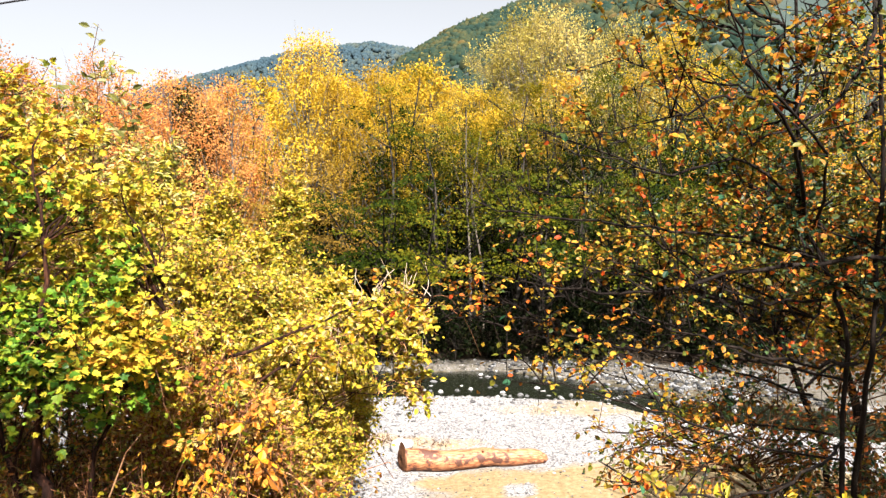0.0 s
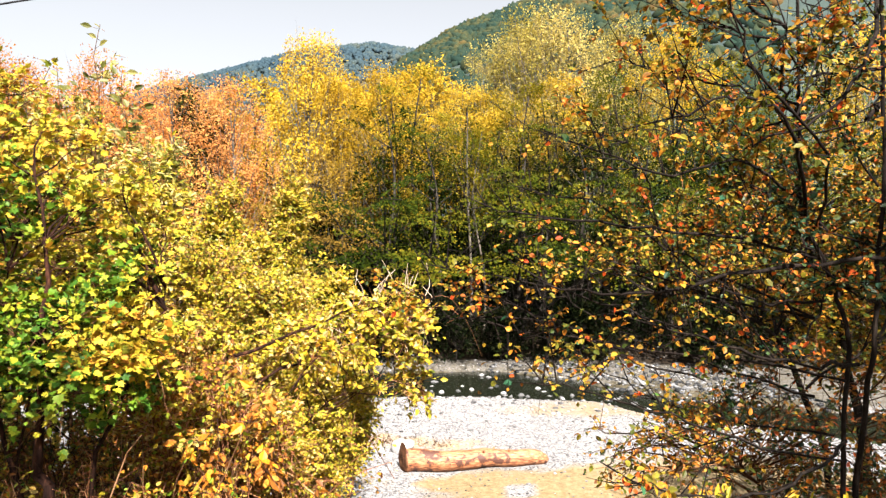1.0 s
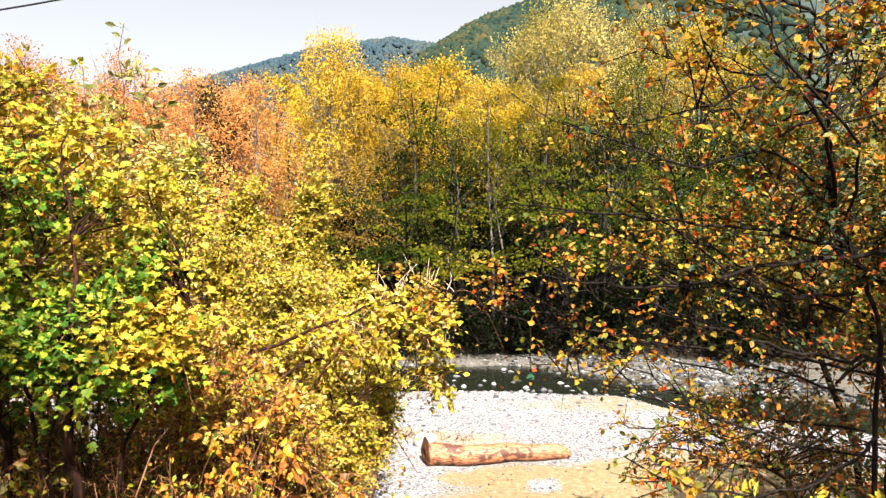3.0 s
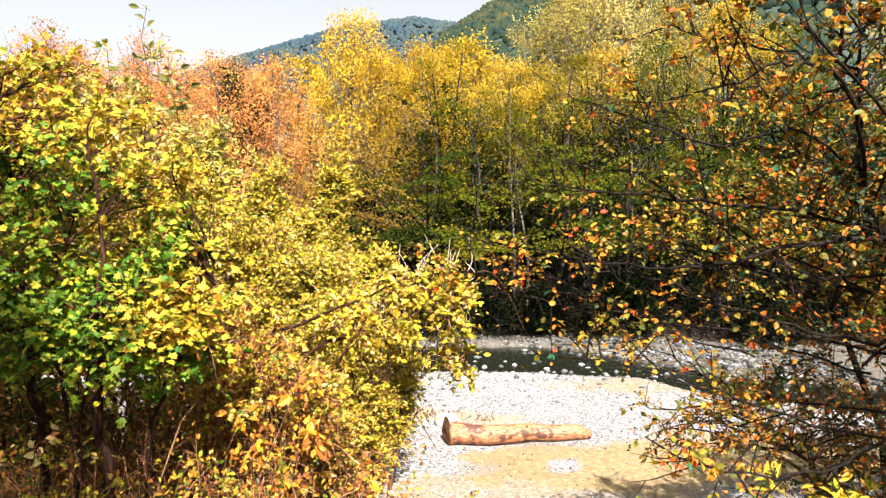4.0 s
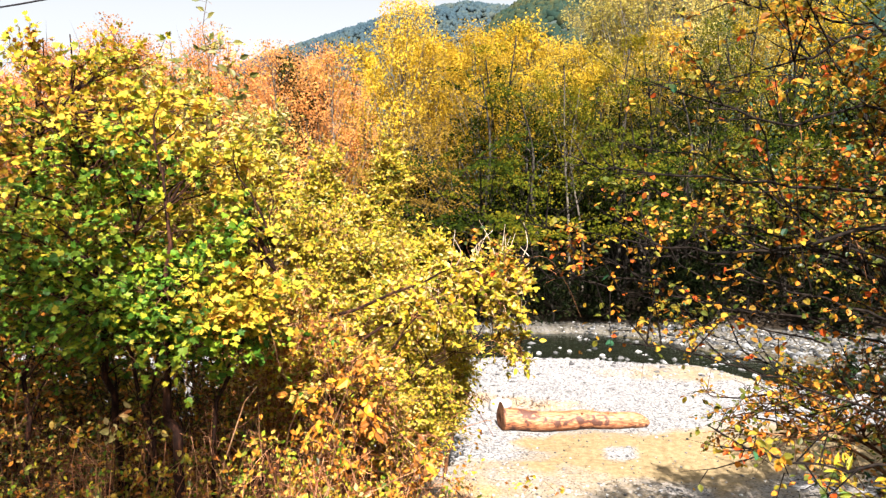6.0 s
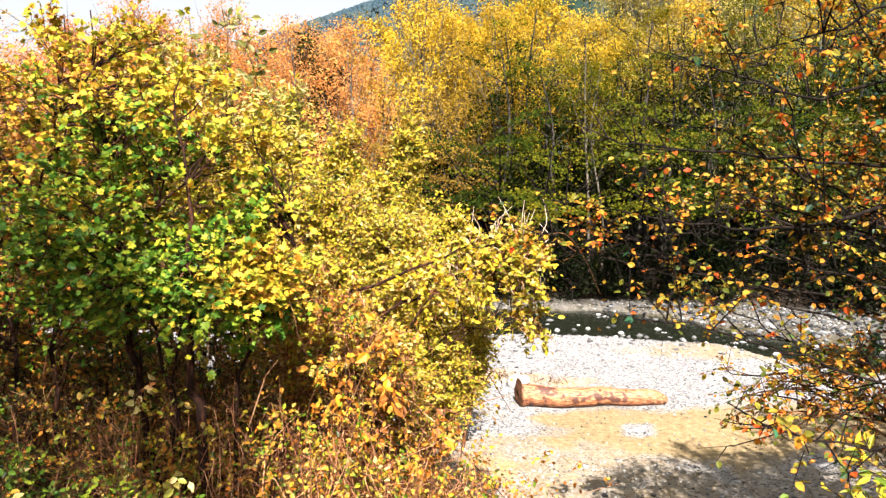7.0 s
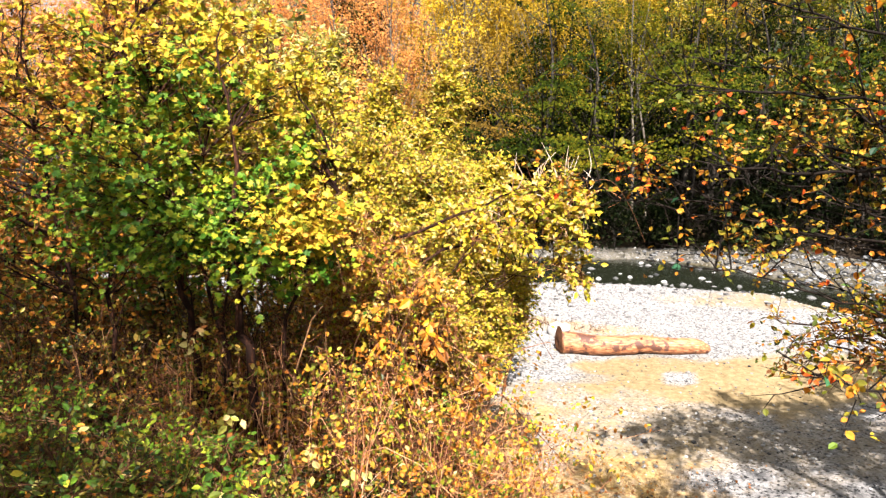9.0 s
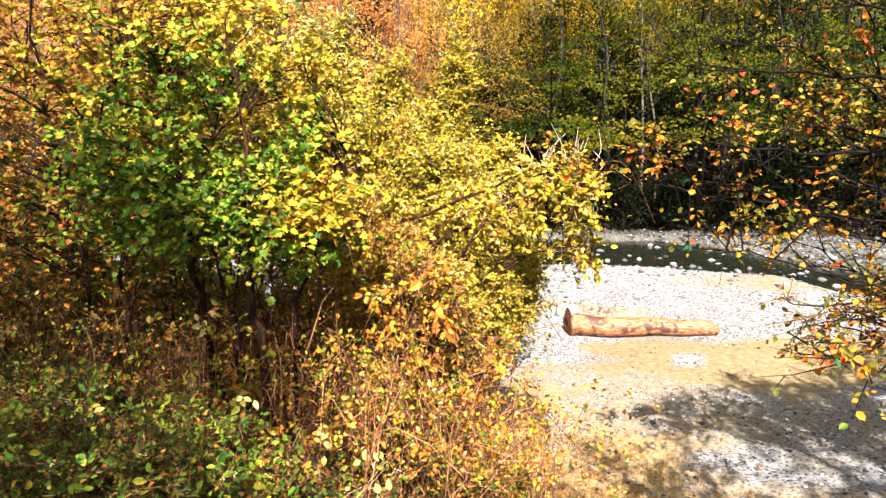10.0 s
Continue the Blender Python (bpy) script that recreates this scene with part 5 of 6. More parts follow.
    for line in lines:
        n = 12
        k = rng.uniform(0.15, 1.0, n) * 14.99
        i = k.astype(int)
        p = line[i] + (line[np.minimum(i + 1, 15)] - line[i]) * (k - i)[:, None]
        along = unit(line[-1] - line[0])
        st.append(p)
        wy.append(unit(along * 0.6 + rng.normal(0, 0.6, (n, 3)) + np.array([0, 0, 0.15])))
        ln.append(rng.uniform(0.18, 0.46, n))
    st, wy, ln = np.concatenate(st), np.concatenate(wy), np.concatenate(ln)
    dr = rng.uniform(-0.5, 0.3, len(st))
    v1 = twig_mesh(st, wy, ln, dr, np.full(len(st), 0.0045))
    m = len(st) * 2
    k = rng.integers(0, len(st), m)
    s = rng.uniform(0.3, 1.0, m)
    st2 = st[k] + wy[k] * (ln[k] * s)[:, None] - np.array([0, 0, 1]) * (dr[k] * ln[k] * s * s)[:, None]
    wy2 = unit(wy[k] * 0.6 + rng.normal(0, 0.7, (m, 3)))
    ln2 = rng.uniform(0.06, 0.2, m)
    v2 = twig_mesh(st2, wy2, ln2, np.zeros(m), np.full(m, 0.0028))
    v, q = joined([v1, v2])
    part("twig_tangle", raw_mesh("twig_tangle", v, q, True), BARK, th, kind="stuff")
    pos, axis, upv, size = leaves_on(rng, np.concatenate([st, st2]), np.concatenate([wy, wy2]), np.concatenate([ln, ln2]), 15, 0.031, np.concatenate([dr, dr[k] * 0]), 0.3)
    sprays = 0.3 + 1.25 * (noise2(pos[:, 0], pos[:, 2], 0.2, 12) > 0.0)
    keep = (rng.uniform(size=len(pos)) < sprays * np.clip(-0.1 + 0.56 * pos[:, 0] + 0.2 * (pos[:, 2] > 4.45) * (pos[:, 0] > 0.5), 0.02, 1.0)) | ((pos[:, 0] < 0.3) & (np.abs(pos[:, 2] - 4.15) < 0.13) & (rng.uniform(size=len(pos)) < 0.6))
    ids = rng.permutation(np.flatnonzero(keep))
    one, rest = ids[:290], ids[290:]
    leaf_parts(th, pos[one], axis[one], upv[one], size[one] * 1.25, FULL, "pear", [LEAF_RED_ONE, LEAF_RED_ONE, LEAF_TEAL_ONE, LEAF_TEAL_ONE, LEAF_TEAL_ONE], rng)
    turned = pos[rest][:, 0] + 0.5 * noise2(pos[rest][:, 0], pos[rest][:, 2], 0.4, 9) + rng.normal(0, 0.25, len(rest)) < 1.2 + 0.8 * (pos[rest][:, 2] > 4.7)
    for k, mat in ((rest[turned], LEAF_PEAR_TURNED), (rest[~turned], LEAF_PEAR)):
        v, f = leaf_mesh(pos[k], axis[k], upv[k], size[k], FULL)
        part("foliage", raw_mesh("foliage", v, f, False), mat, th, kind="stuff")


wild_pear()
# hawthorns and bushes behind the pear
plant("hawthorn_tree", "yellow and orange hawthorn tree behind the pear", "tree", 81,
      [stem(4.0, 6.2, (3.9, 6.2, 2.5), (3.6, 6.2, 4.2), (3.3, 6.2, 5.4), r=0.06), stem(4.2, 6.3, (4.5, 6.3, 3.0), (4.8, 6.3, 4.6), (4.9, 6.3, 5.8), r=0.05),
       stem(3.9, 6.1, (3.3, 6.0, 3.0), (2.4, 5.8, 3.9), (1.2, 5.7, 4.2), r=0.04)],
      [(3.7, 6.3, 4.5, 1.2, 0.9, 1.1, 4), (5.0, 6.4, 4.9, 1.4, 1.0, 1.0, 3), (4.8, 6.2, 3.6, 1.3, 0.9, 1.0, 2), (1.8, 5.8, 4.25, 0.8, 0.5, 0.4, 0.8), (2.7, 6.0, 4.3, 0.9, 0.6, 0.9, 1.6)],
      340, 8, 0.34, 10, 0.046, FULL, [LEAF_HAW], BARK, TWIG, bare=100)
plant("spindle_bush", "orange and green spindle bush low on the bank", "bush", 82,
      [stem(2.4, 4.2, (2.2, 4.1, 2.4), (1.9, 4.0, 2.9), (1.5, 3.9, 3.2), r=0.02), stem(2.6, 4.3, (2.7, 4.3, 2.6), (2.6, 4.3, 3.4), r=0.02)],
      [(1.7, 3.9, 3.15, 0.5, 0.4, 0.3, 2), (1.15, 3.5, 3.35, 0.42, 0.35, 0.22, 1.8), (2.5, 4.2, 3.3, 0.6, 0.5, 0.6, 2), (2.5, 4.2, 2.6, 0.6, 0.5, 0.5, 2.2), (2.3, 3.8, 3.5, 0.5, 0.4, 0.5, 1.6)], 125, 7, 0.24, 7, 0.034, OVAL, [LEAF_PEAR, LEAF_DRY, LEAF_HAW], TWIG, TWIG,
      lambda pos, rng: np.where(rng.uniform(size=len(pos)) < 0.25, 1, np.where(pos[:, 0] + rng.normal(0, 0.3, len(pos)) > 1.7, 0, 2)), bare=200, limb=0.01)
z = gz(2.95, 4.7)
plant("privet_bush", "dark green privet bush under the pear", "bush", 85,
      [stem(2.95 + dx, 4.7 + dy, (2.95 + dx * 2, 4.7 + dy * 2, z + 1.0), (2.95 + dx * 3, 4.7 + dy * 3, z + 1.9), r=0.013) for dx, dy in ((0.1, 0.02), (-0.12, 0.04), (0.02, -0.1))],
      [(2.9, 4.6, z + 1.2, 0.7, 0.5, 1.0, 1)], 110, 7, 0.28, 7, 0.045, OVAL, [LEAF_LITTLE, LEAF_PEAR], BARK_BROWN, TWIG,
      lambda pos, rng: (rng.uniform(size=len(pos)) < 0.4).astype(int), limb=0.009, shell=0.8)
plant("elder_bush", "yellow-green elder shoots at the edge of the path", "bush", 83,
      [stem(1.75, 3.0, (1.7, 3.0, 2.6), (1.6, 3.0, 3.0), r=0.012), stem(1.9, 2.9, (1.85, 2.9, 2.6), (1.8, 2.9, 3.05), r=0.012)],
      [(1.5, 3.0, 3.0, 0.34, 0.3, 0.2, 1), (2.0, 3.2, 2.9, 0.5, 0.4, 0.3, 1)], 34, 5, 0.18, 6, 0.062, LONG, [LEAF_MAPLE_YELLOW], TWIG, TWIG, limb=0.008, singles=60, single_mats=[LEAF_GOLD_ONE, LEAF_GREEN_ONE])
plant("hawthorn_tree", "mottled hawthorn thicket at the edge of the gravel", "tree", 84,
      [stem(6.4, 8.4, (6.3, 8.4, 2.0), (6.0, 8.4, 4.0), (5.8, 8.4, 5.4), r=0.06), stem(6.9, 8.6, (7.3, 8.6, 2.5), (7.7, 8.6, 4.6), (7.9, 8.6, 6.3), r=0.06)],
      [(6.0, 8.5, 4.0, 1.5, 1.2, 1.5, 3), (7.6, 8.6, 4.8, 1.7, 1.2, 1.7, 3), (7.2, 8.3, 2.6, 1.6, 1.0, 1.4, 2)], 200, 8, 0.45, 8, 0.07, FULL, [LEAF_HAW], BARK, TWIG, bare=300)

# ---- forest on the far bank ----


def forest_tree(seed, height, crown_low, width, mat, leaf, clusters, per, slim=1.0, name="beech_tree", label="", layered=0.6, trunk_r=0.12, skirt=0, bark=None, whips=0):
    """A forest tree at the origin, sunk a little: trunk with limbs, upright twigs, and a crown of leafy sprays."""
    rng = np.random.default_rng(seed)
    th = thing(name, 0, 0, 0, label, "tree", "trees on the far bank")
    line = bezier([(0, 0, -0.4), (rng.normal(0, 0.1), rng.normal(0, 0.1), height * 0.3), (rng.normal(0, 0.25), rng.normal(0, 0.25), height * 0.65), (rng.normal(0, 0.3), rng.normal(0, 0.3), height * 0.96)], 14)
    pieces = [tube(line, np.linspace(trunk_r, 0.02, 14), 7, 0.05, rng)]
    t = rng.uniform(size=clusters) ** 0.85
    z = crown_low + (height - crown_low) * t
    prof = width * np.sqrt(np.clip(1 - ((t - 0.38) / 0.66) ** 2, 0.04, 1))
    a = rng.uniform(0, 6.28, clusters)
    r = prof * np.sqrt(rng.uniform(0.06, 1, clusters))
    at = np.stack([np.interp(z, line[:, 2], line[:, 0]) + r * np.cos(a), np.interp(z, line[:, 2], line[:, 1]) + r * np.sin(a), z], -1)
    if skirt:
        # low boughs reaching out over the stream
        low = np.stack([rng.normal(0, 1.5, skirt), -3.0 + rng.normal(0, 1.1, skirt), 3.3 + 3.2 * rng.uniform(size=skirt) ** 1.4], -1)
        at, r, clusters = np.concatenate([at, low]), np.concatenate([r, np.hypot(low[:, 0], low[:, 1])]), clusters + skirt
    for c, rr in zip(at[::3], r[::3]):
        zz = max(c[2] - (2.2 if layered < 0.65 else 0.5) * rr - 0.6, 0.8)
        s = np.array([np.interp(zz, line[:, 2], line[:, 0]), np.interp(zz, line[:, 2], line[:, 1]), zz])
        bow = s + (c - s) * 0.45 + np.array([c[0] - s[0], c[1] - s[1], 0]) * 0.12
        pieces.append(tube(bezier([s, bow, c], 4), np.array([0.03, 0.022, 0.014, 0.006]) * (0.5 + rr * 0.35), 4))
    v, q = joined(pieces)
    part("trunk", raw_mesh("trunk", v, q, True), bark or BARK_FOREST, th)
    if whips:
        # thin leafless shoots standing up through the crown
        k = rng.integers(0, len(at), whips)
        way = unit(np.stack([rng.normal(0, 0.22, whips), rng.normal(0, 0.22, whips), np.ones(whips)], -1))
        v, q = twig_mesh(at[k] - way * 0.6 + rng.normal(0, 0.25, (whips, 3)), way, rng.uniform(0.7, 1.7, whips), np.zeros(whips), np.full(whips, 0.011))
        part("shoot_tangle", raw_mesh("shoot_tangle", v, q, True), BARK_GREY, th, kind="stuff")
    n = clusters * per
    c = np.repeat(at, per, axis=0)
    spread = np.repeat(rng.uniform(0.24, 0.5, clusters) * (1.0 if layered > 0.65 else 0.78), per)[:, None]
    wide = 1.3 if layered > 0.65 else 0.8
    d = np.clip(rng.normal(size=(n, 3)), -1.7, 1.7) * np.array([wide, wide, 1.5 - 1.85 * layered if layered < 0.65 else 0.11]) * spread * slim
    if layered > 0.65:
        # each spray tilts its own way and droops outwards
        lean = np.repeat(rng.normal(0, 0.25, (clusters, 2)), per, axis=0)
        d[:, 2] += (lean * d[:, :2]).sum(1) - 0.3 * np.hypot(d[:, 0], d[:, 1])
    pos = c + d
    axis = unit(d + rng.normal(0, 0.5, (n, 3)))
    out = pos - np.stack([np.zeros(n), np.zeros(n), pos[:, 2] - 1.2], -1)
    up = unit(unit(out) * 0.7 + np.array([0, -0.35, 0.6]) + rng.normal(0, 0.3, (n, 3)))
    v, f = leaf_mesh(pos, axis, up, leaf * rng.uniform(0.5, 1.3, n), DIAMOND)
    part("crown", raw_mesh("crown", v, f, False), mat, th, kind="")
    return th


# almost black leaves: the shade under the forest is put into them
LEAF_SHADE = leaf_material("shade_leaf", [(0.003, 0.006, 0.002), (0.006, 0.012, 0.004), (0.012, 0.02, 0.005), (0.02, 0.018, 0.006)], clump=1.0, gloss=0.7)
# darker copy of the forest green, with the inner shade in its colour
WOOD_SHADE = leaf_material("forest_leaf_shade", [(0.004, 0.009, 0.002), (0.01, 0.02, 0.003), (0.025, 0.04, 0.004), (0.06, 0.075, 0.006)], clump=1.0, through_share=0.4, gloss=0.7, vary=0.25, tree=0.4)
WOOD_TAN = leaf_material("forest_leaf_tan", [(0.04, 0.03, 0.008), (0.12, 0.08, 0.015), (0.24, 0.15, 0.025), (0.37, 0.24, 0.04), (0.44, 0.31, 0.06)], clump=1.3, through_share=0.45, gloss=0.7, vary=0.3, tree=0.4)
WOOD_FIR = leaf_material("forest_leaf_fir", [(0.02, 0.03, 0.008), (0.05, 0.06, 0.012), (0.09, 0.09, 0.02)], clump=0.8, gloss=0.7)
KINDS = {
    "orange": forest_tree(101, 12, 3.6, 2.1, WOOD_ORANGE, 0.105, 150, 72, label="slender forest tree with orange autumn leaves", trunk_r=0.075, layered=0.25, bark=BARK_GREY, whips=110),
    "orange2": forest_tree(102, 13, 4.0, 1.9, WOOD_ORANGE, 0.105, 150, 66, label="thinly leaved orange forest tree with upright twigs", trunk_r=0.075, layered=0.1, bark=BARK_GREY, whips=150),
    "gold": forest_tree(103, 13, 5.4, 2.0, WOOD_GOLD, 0.105, 150, 72, label="golden yellow forest tree on the far bank", trunk_r=0.075, layered=0.25, bark=BARK_GREY, whips=110),
    "high_gold": forest_tree(119, 13.4, 9.4, 2.1, WOOD_GOLD, 0.1, 84, 84, label="tall forest tree with a golden yellow crown", trunk_r=0.085, layered=0.25, whips=60),
    "tan": forest_tree(113, 9.0, 3.0, 2.2, WOOD_TAN, 0.12, 60, 80, skirt=36, label="tan brown hornbeam with layered sprays over the bank", layered=0.7, whips=60),
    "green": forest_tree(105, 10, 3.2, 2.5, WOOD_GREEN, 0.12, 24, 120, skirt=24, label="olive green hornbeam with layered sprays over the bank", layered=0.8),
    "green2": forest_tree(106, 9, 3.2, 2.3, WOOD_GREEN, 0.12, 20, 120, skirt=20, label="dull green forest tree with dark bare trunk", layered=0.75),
    "shade_green": forest_tree(120, 9.0, 2.6, 1.6, WOOD_SHADE, 0.13, 60, 60, label="green tree with the forest's shade in its leaf colour", layered=0.4),
    "lime": forest_tree(114, 13, 8.8, 2.0, WOOD_LIME, 0.11, 60, 76, label="slender yellow-green forest tree with dark trunk", trunk_r=0.14, layered=0.4),
    "pole": forest_tree(115, 11, 6.5, 0.9, WOOD_LIME, 0.11, 12, 60, label="bare pole-like young tree trunk in the forest", trunk_r=0.11, layered=0.5),
    "birch": forest_tree(118, 10, 6.5, 0.9, WOOD_LIME, 0.11, 12, 60, label="slender pale-barked young tree at the forest edge", trunk_r=0.075, layered=0.5, bark=BARK_GREY, name="birch_tree"),
    "fir": forest_tree(116, 10.5, 4.0, 0.7, WOOD_FIR, 0.14, 46, 60, label="dark slender evergreen among the orange trees", trunk_r=0.08, layered=0.2, name="juniper_tree"),
    "pale": forest_tree(107, 15, 4.0, 2.4, WOOD_PALE, 0.12, 120, 64, label="tall pale silvery poplar above the other trees", layered=0.05, name="poplar_tree", bark=BARK_GREY, whips=180),
    "low": forest_tree(108, 4.2, 0.5, 1.5, LEAF_SHADE, 0.2, 40, 20, label="sapling under the forest edge with shade in its leaf colour", layered=0.6, trunk_r=0.04),
    "dark": forest_tree(112, 2.6, 0.15, 1.3, LEAF_SHADE, 0.17, 36, 20, label="undergrowth on the far bank with shade in its leaf colour", layered=0.4, trunk_r=0.03, name="ivy_bush"),
    "back_orange": forest_tree(109, 13, 3.0, 2.8, WOOD_ORANGE, 0.17, 90, 52, label="orange tree further back in the forest", layered=0.2),
    "back_gold": forest_tree(110, 13, 5.0, 2.8, WOOD_GOLD, 0.17, 90, 52, label="golden tree further back in the forest", layered=0.2),
    "back_green": forest_tree(111, 12, 2.6, 2.8, WOOD_GREEN, 0.2, 80, 44, label="green tree further back in the forest", layered=0.3),
    "road": forest_tree(117, 12, 2.4, 2.9, WOOD_GREEN, 0.2, 120, 46, label="dense green roadside tree behind the path", layered=0.2),
}


def place_tree(kind, x, y, s=1.0, turn=None):
    rng = place_tree.rng
    m = Matrix.Translation((x, y, float(ground_z(x, y)) - 0.05)) @ Matrix.Rotation(rng.uniform(0, 6.28) if turn is None else turn, 4, "Z")
    ob = copy_thing(KINDS[kind], m)
    ob.scale = (s * rng.uniform(0.92, 1.1), s * rng.uniform(0.92, 1.1), s)
    return ob


place_tree.rng = np.random.default_rng(5)


def fill_forest():
    rng = np.random.default_rng(55)

    def bank(xx):
        return float(np.interp(xx, FAR_BANK_X, FAR_BANK_Y))

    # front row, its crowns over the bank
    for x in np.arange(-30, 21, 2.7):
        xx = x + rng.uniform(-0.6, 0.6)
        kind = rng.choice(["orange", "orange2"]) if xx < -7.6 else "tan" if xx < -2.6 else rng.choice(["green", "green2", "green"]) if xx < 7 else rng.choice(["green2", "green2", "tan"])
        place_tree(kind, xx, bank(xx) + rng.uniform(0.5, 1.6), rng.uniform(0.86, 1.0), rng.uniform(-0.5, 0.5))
    for x in np.arange(-27, 25, 2.5):
        xx = x + rng.uniform(-0.8, 0.8)
        kind = rng.choice(["orange", "orange2"]) if xx < -9.6 else rng.choice(["gold", "orange", "orange2"]) if xx < -7.8 else "gold" if xx < -2.2 else "high_gold" if xx < 1.2 else rng.choice(["lime", "high_gold", "lime", "lime"]) if xx < 14 else rng.choice(["gold", "green"])
        place_tree(kind, xx, bank(xx) + rng.uniform(4.5, 6.5), rng.uniform(0.85, 1.0) * (1.06 if -7 < xx < -2.4 else 1.05 if xx > 6 else 0.95))
    for x in np.arange(-32, 28, 3.2):
        xx = x + rng.uniform(-1, 1)
        kind = "back_orange" if xx < -12 else "back_gold" if xx < 0 else "back_green" if rng.uniform() < 0.65 else "back_gold"
        place_tree(kind, xx, 37.5 + rng.uniform(-2, 3), rng.uniform(0.88, 1.05))
    for x in np.arange(-48, -32, 6.0):
        place_tree(rng.choice(["back_orange", "back_gold"]), x + rng.uniform(-1, 1), 32 + rng.uniform(-3, 9), rng.uniform(0.85, 1.0))
    for x, y, s in ((4.0, 34, 1.02), (5.2, 35, 1.06), (3.0, 35, 0.95), (4.8, 37, 1.0), (6.6, 33, 1.0), (8.0, 34, 0.95), (9.6, 34, 0.98)):
        place_tree("pale", x, y, s)
    # row of shade-coloured trees that darkens the middle of the forest
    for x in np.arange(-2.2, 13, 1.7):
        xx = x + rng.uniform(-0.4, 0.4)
        place_tree("shade_green", xx, bank(xx) + rng.uniform(2.6, 3.8), rng.uniform(0.85, 1.0))
    # slender trunks between the sprays
    for x in np.arange(-2.4, 10, 0.95):
        xx = x + rng.uniform(-0.3, 0.3)
        place_tree("pole", xx, bank(xx) + rng.uniform(1.6, 5.0), rng.uniform(0.8, 1.1))
    for x, y, s in ((1.05, 26.6, 1.0), (1.6, 26.9, 0.9)):
        place_tree("birch", x, y, s)
    for x, y, s in ((-10.5, 28.0, 1.0), (-10.0, 28.6, 0.9)):
        place_tree("fir", x, y, s)
    # undergrowth in shade colours along the foot of the far bank
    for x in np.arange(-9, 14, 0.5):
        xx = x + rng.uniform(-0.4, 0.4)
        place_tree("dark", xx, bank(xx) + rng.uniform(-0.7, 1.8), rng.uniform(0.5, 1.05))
    for x in np.arange(-21, 3, 2.3):
        xx = x + rng.uniform(-0.6, 0.6)
        place_tree("back_orange" if xx < -11 else "back_gold", xx, 34 + rng.uniform(-0.6, 0.6), rng.uniform(0.8, 0.9) + 0.07 * (-8 < xx < 0))
    # saplings in shade colours, added as a dark backdrop behind the trunks
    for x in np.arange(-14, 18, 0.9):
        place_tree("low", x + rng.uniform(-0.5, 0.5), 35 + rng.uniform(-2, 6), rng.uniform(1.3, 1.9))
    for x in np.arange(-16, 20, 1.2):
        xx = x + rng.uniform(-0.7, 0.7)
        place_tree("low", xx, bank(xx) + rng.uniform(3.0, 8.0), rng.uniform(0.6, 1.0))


fill_forest()
for k, ob in enumerate(KINDS.values()):
    x = (-31, -28.5, -25, -27, -22, 27, 29, 18, 31, 33, 35, -34, 26, 22, 16, -38, 36, 40, 44)[k]
    y = (31, 36, 41, 39, 29, 33, 38, 36, 35, 31, 36, 34, 44, 26, 25.5, 52, 50, 46, 40)[k]
    ob.location = (x, y, float(ground_z(x, y)))

# trees along the road behind the camera, whose shade falls on the bank
for kind, x, y, s in (("road", 5.6, -1.6, 0.8), ("road", 9.0, -2.2, 0.9), ("road", 12.4, -2.0, 0.95), ("road", -1.5, -4.9, 0.91), ("road", -4.3, -4.7, 1.03), ("road", -7.3, -4.6, 1.02), ("road", -10.4, -4.6, 1.02)):
    place_tree(kind, x, y, s)

# ---- woods on the hills ----


def hill_woods(name, label, seed, n, near, far, left, right, grow, mat, flat=1.0):
    """Rounded crowns, one beside the other, over a hillside."""
    rng = np.random.default_rng(seed)
    y = rng.uniform(near, far, n)
    x = rng.uniform(left, right, n) * y
    r = rng.uniform(1.2, 2.6, n) * grow
    shapes = np.stack([ICO_V * (1 + 0.3 * rng.normal(size=(len(ICO_V), 1))) * np.array([1, 1, flat * rng.uniform(0.8, 1.25)]) for _ in range(14)])
    v = shapes[rng.integers(0, 14, n)] * r[:, None, None] + np.stack([x, y, ground_z(x, y) - r * 0.2], -1)[:, None]
    f = (np.arange(n) * len(ICO_V))[:, None, None] + ICO_F[None]
    ob = part(name, raw_mesh(name, v.reshape(-1, 3), f.reshape(-1, 3), True), mat)
    return tagged(ob, label, "woods", kind="stuff")


def woods_material(name, stops, patch):
    """Far woods: patches of leaf colour, with every crown a little different."""
    m, nt, n, l = material(name)
    pos = n.new("ShaderNodeNewGeometry").outputs["Position"]
    nz = n.new("ShaderNodeTexNoise")
    nz.inputs["Scale"].default_value, nz.inputs["Detail"].default_value = 1 / patch, 5
    nz.inputs["Roughness"].default_value = 0.62
    l.new(pos, nz.inputs["Vector"])
    ma = n.new("ShaderNodeMath")
    ma.operation = "MULTIPLY_ADD"
    l.new(n.new("ShaderNodeNewGeometry").outputs["Random Per Island"], ma.inputs[0])
    ma.inputs[1].default_value = 0.26
    sh = n.new("ShaderNodeMath")
    sh.operation = "MULTIPLY_ADD"
    l.new(nz.outputs["Fac"], sh.inputs[0])
    sh.inputs[1].default_value, sh.inputs[2].default_value = 1.5, -0.38
    l.new(sh.outputs[0], ma.inputs[2])
    r = ramp(n, stops)
    l.new(ma.outputs[0], r.inputs["Fac"])
    p = n.new("ShaderNodeBsdfPrincipled")
    p.inputs["Roughness"].default_value = 0.95
    p.inputs["Specular IOR Level"].default_value = 0.05
    l.new(r.outputs["Color"], p.inputs["Base Color"])
    out = n.new("ShaderNodeOutputMaterial")
    l.new(p.outputs[0], out.inputs["Surface"])
    return m


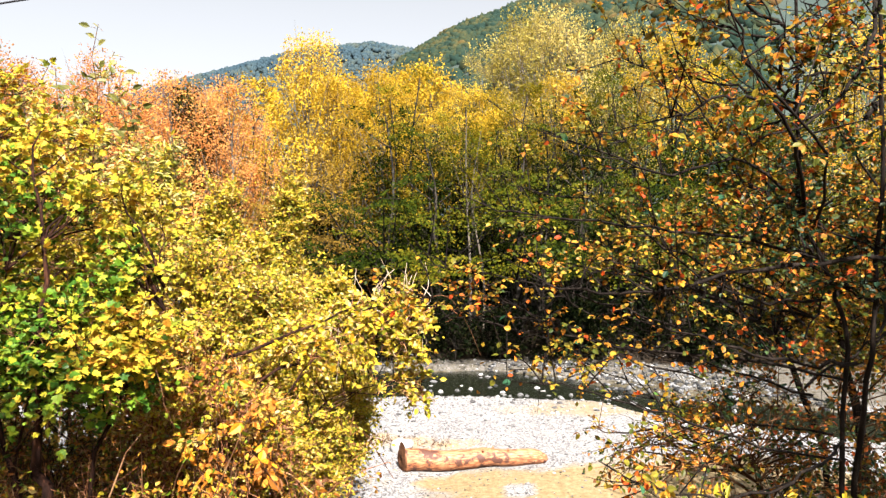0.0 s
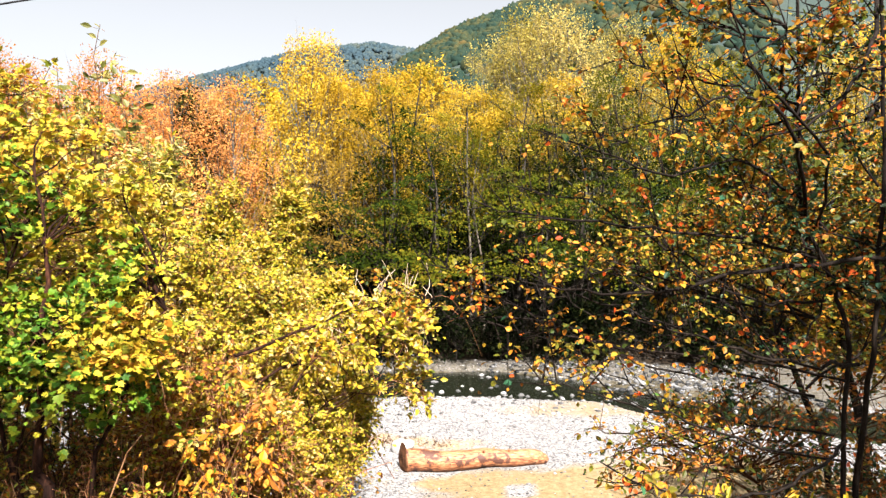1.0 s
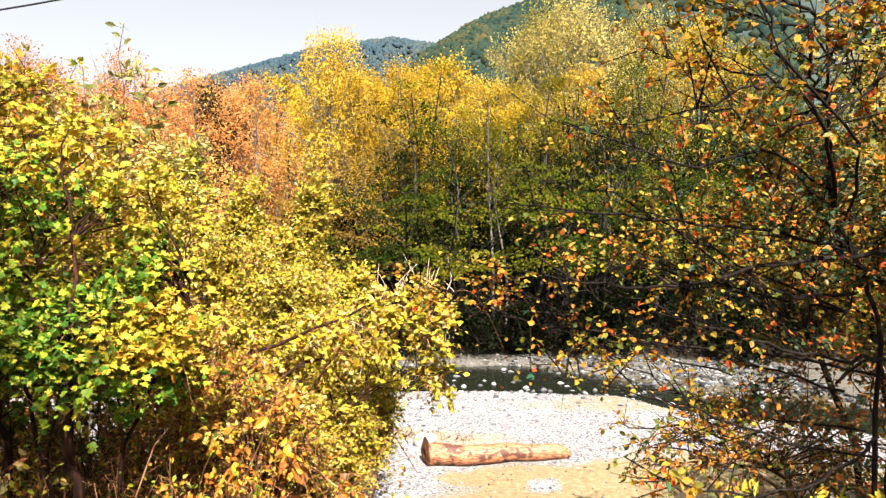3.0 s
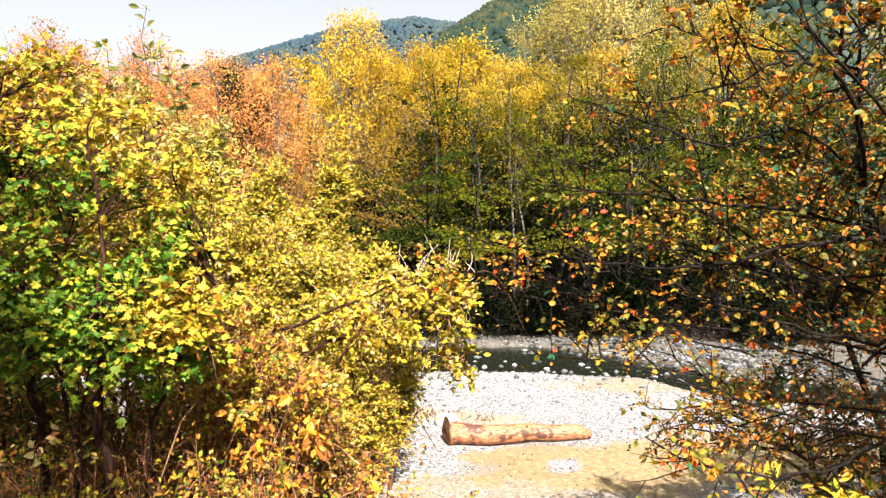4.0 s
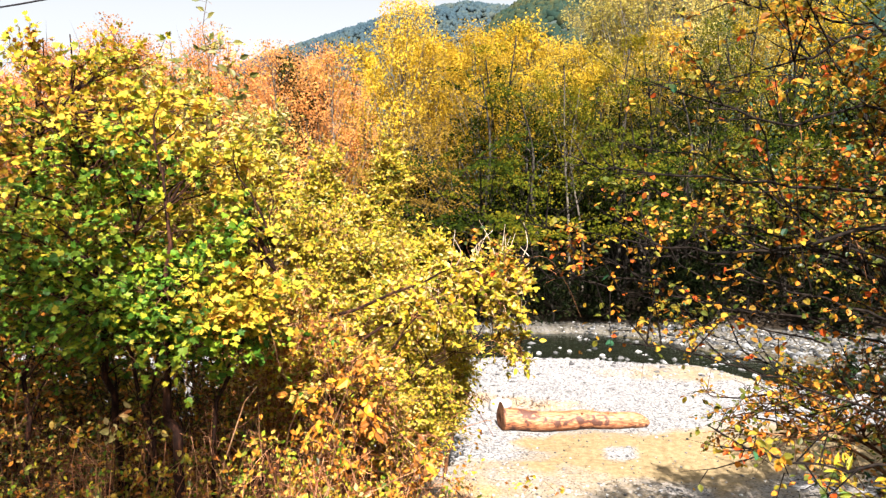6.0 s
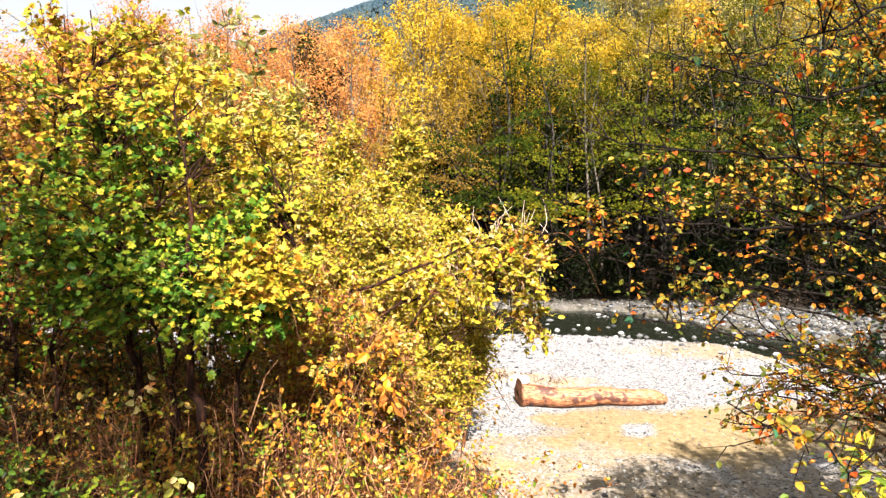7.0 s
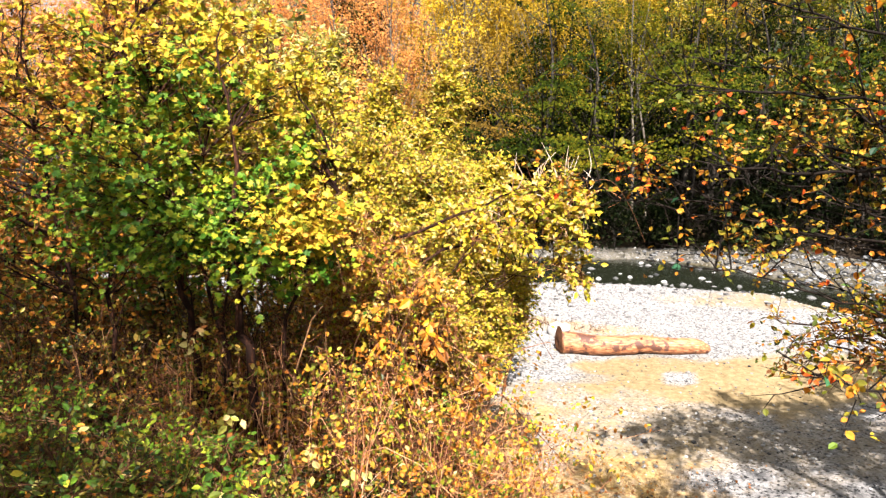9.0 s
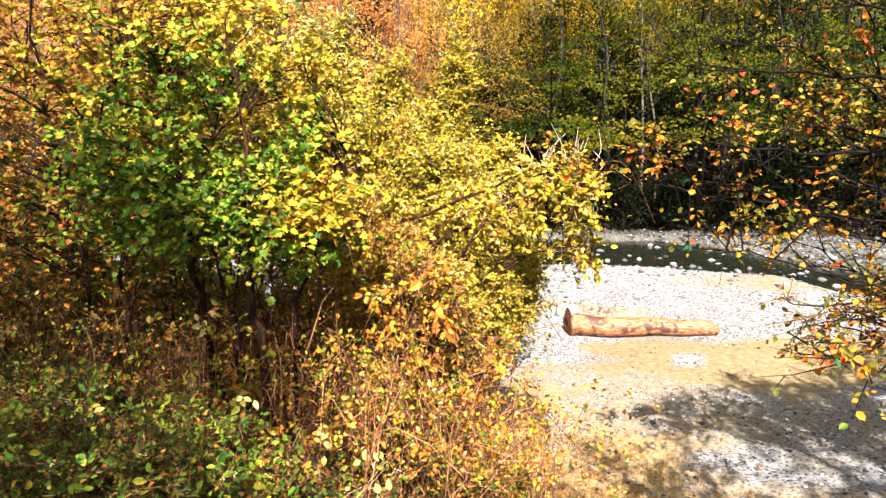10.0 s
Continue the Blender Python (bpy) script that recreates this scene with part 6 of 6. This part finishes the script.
WOODS_NEAR = woods_material("hill_woods", [(0.1, (0.00602, 0.0146, 0.0129)), (0.4, (0.0112, 0.0232, 0.0172)), (0.6, (0.0241, 0.031, 0.0155)), (0.8, (0.0499, 0.0413, 0.0155)), (0.95, (0.0645, 0.0344, 0.0146))], 12)
# ridge crowns lean to blue: distance haze is put into their colour
WOODS_FAR_HAZED = woods_material("ridge_woods", [(0.1, (0.016, 0.031, 0.044)), (0.45, (0.023, 0.04, 0.05)), (0.7, (0.036, 0.048, 0.044)), (0.95, (0.06, 0.05, 0.04))], 26)
hill_woods("hill_woods", "green and rusty woods covering the near hillside", 66, 8000, 180, 262, -0.12, 0.45, 0.62, WOODS_NEAR, 1.0)
hill_woods("hill_woods", "mixed woods on the foot of the hillside", 65, 2200, 100, 185, -0.15, 0.5, 1.0, WOODS_NEAR)
hill_woods("hill_woods", "woods on the slope along the valley", 67, 900, 60, 250, -1.3, -0.3, 1.3, WOODS_NEAR)
hill_woods("ridge_woods", "woods on the distant ridge, tinted with bluish haze", 68, 7500, 350, 426, -0.66, 0.0, 0.72, WOODS_FAR_HAZED, 1.15)

# ---- overhead cable ----


def cable_line():
    x = np.linspace(-40, 12, 60)
    line = np.stack([x, x * 0 + 15, 9.37 + 0.0105 * (x + 17.2) ** 2], -1)
    v, q = tube(line, np.full(60, 0.022), 6)
    th = thing("overhead_cable", -40, 15, gz(-40, 15), "black overhead cable strung between wooden poles", "cable")
    part("wire", raw_mesh("wire", v, q, True), rough_material("cable_black", [(0.3, (0.01, 0.01, 0.012)), (0.7, (0.03, 0.03, 0.035))], 8, 0.1, 0.5), th)
    for i in (0, -1):
        p = line[i]
        v, q = tube(np.array([(p[0], p[1], gz(p[0], p[1])), (p[0], p[1], p[2] * 0.5), (p[0], p[1], p[2] + 0.3)]), [0.16, 0.14, 0.11], 10)
        part("pole", raw_mesh("pole", v, q, True), BARK_FOREST, th)


cable_line()

# ---- fallen leaves and loose stones ----


def fallen_leaves(seed, n):
    rng = np.random.default_rng(seed)
    x, y = rng.uniform(-3.5, 2.2, n), rng.uniform(4.6, 9.2, n)
    keep = rng.uniform(size=n) < np.clip(1.2 - (y - 6.5) * 0.4 - np.clip(x, 0, 3) * 0.3, 0.05, 1)
    x, y = x[keep], y[keep]
    m = len(x)
    pos = np.stack([x, y, ground_z(x, y) + 0.012], -1)
    axis = unit(np.stack([rng.normal(size=m), rng.normal(size=m), rng.normal(0, 0.15, m)], -1))
    up = unit(np.array([0, 0, 1.0]) + rng.normal(0, 0.25, (m, 3)))
    v, f = leaf_mesh(pos, axis, up, rng.uniform(0.03, 0.06, m), OVAL)
    ob = part("fallen_leaves", raw_mesh("fallen_leaves", v, f, False), LEAF_DRY)
    return tagged(ob, "brown and orange fallen leaves at the foot of the bank", "leaves", kind="stuff")


def gravel_litter(seed, n):
    """Dark pebbles, bits of bark and small dry leaves over the near gravel and sand."""
    rng = np.random.default_rng(seed)
    x, y = rng.uniform(-1.6, 6.5, n), rng.uniform(6.6, 13.4, n)
    v, f = scatter_stones(rng, x, y, 0.005 + 0.006 * rng.gamma(1.2, 0.8, n))
    tagged(part("small_pebbles", raw_mesh("small_pebbles", v, f, True), STONE_DARK), "small dark pebbles scattered on the sand", "stones", kind="stuff")
    m = n * 2 // 3
    x, y = rng.uniform(-1.6, 6.5, m), rng.uniform(6.6, 13.4, m)
    v, f = leaf_mesh(np.stack([x, y, ground_z(x, y) + 0.01], -1), unit(rng.normal(size=(m, 3)) * np.array([1, 1, 0.15])), unit(np.array([0, 0, 1.0]) + rng.normal(0, 0.25, (m, 3))), rng.uniform(0.02, 0.05, m), LONG)
    tagged(part("leaf_litter", raw_mesh("leaf_litter", v, f, False), LEAF_LITTER), "small dry leaves scattered over the gravel", "leaves", kind="stuff")


gravel_litter(92, 2000)
fallen_leaves(90, 4200)
rng = np.random.default_rng(91)
PEBBLES = [raw_mesh("stone", v, ICO_F, True) for v in stone_shapes(rng, 8)]
for me in PEBBLES:
    me.materials.append(STONE_ONE)
for k in range(240):
    x, y, size = rng.uniform(-1.2, 5.5), rng.uniform(8.2, 10.6), float(rng.uniform(0.014, 0.034))
    ob = new("stone", PEBBLES[int(rng.integers(0, 8))])
    ob.parent = ground
    ob.location = (x, y, float(ground_z(x, y)) + 0.2 * size)
    ob.scale = (size, size, size)
    ob.rotation_euler = (rng.normal(0, 0.2), rng.normal(0, 0.2), rng.uniform(0, 6.28))
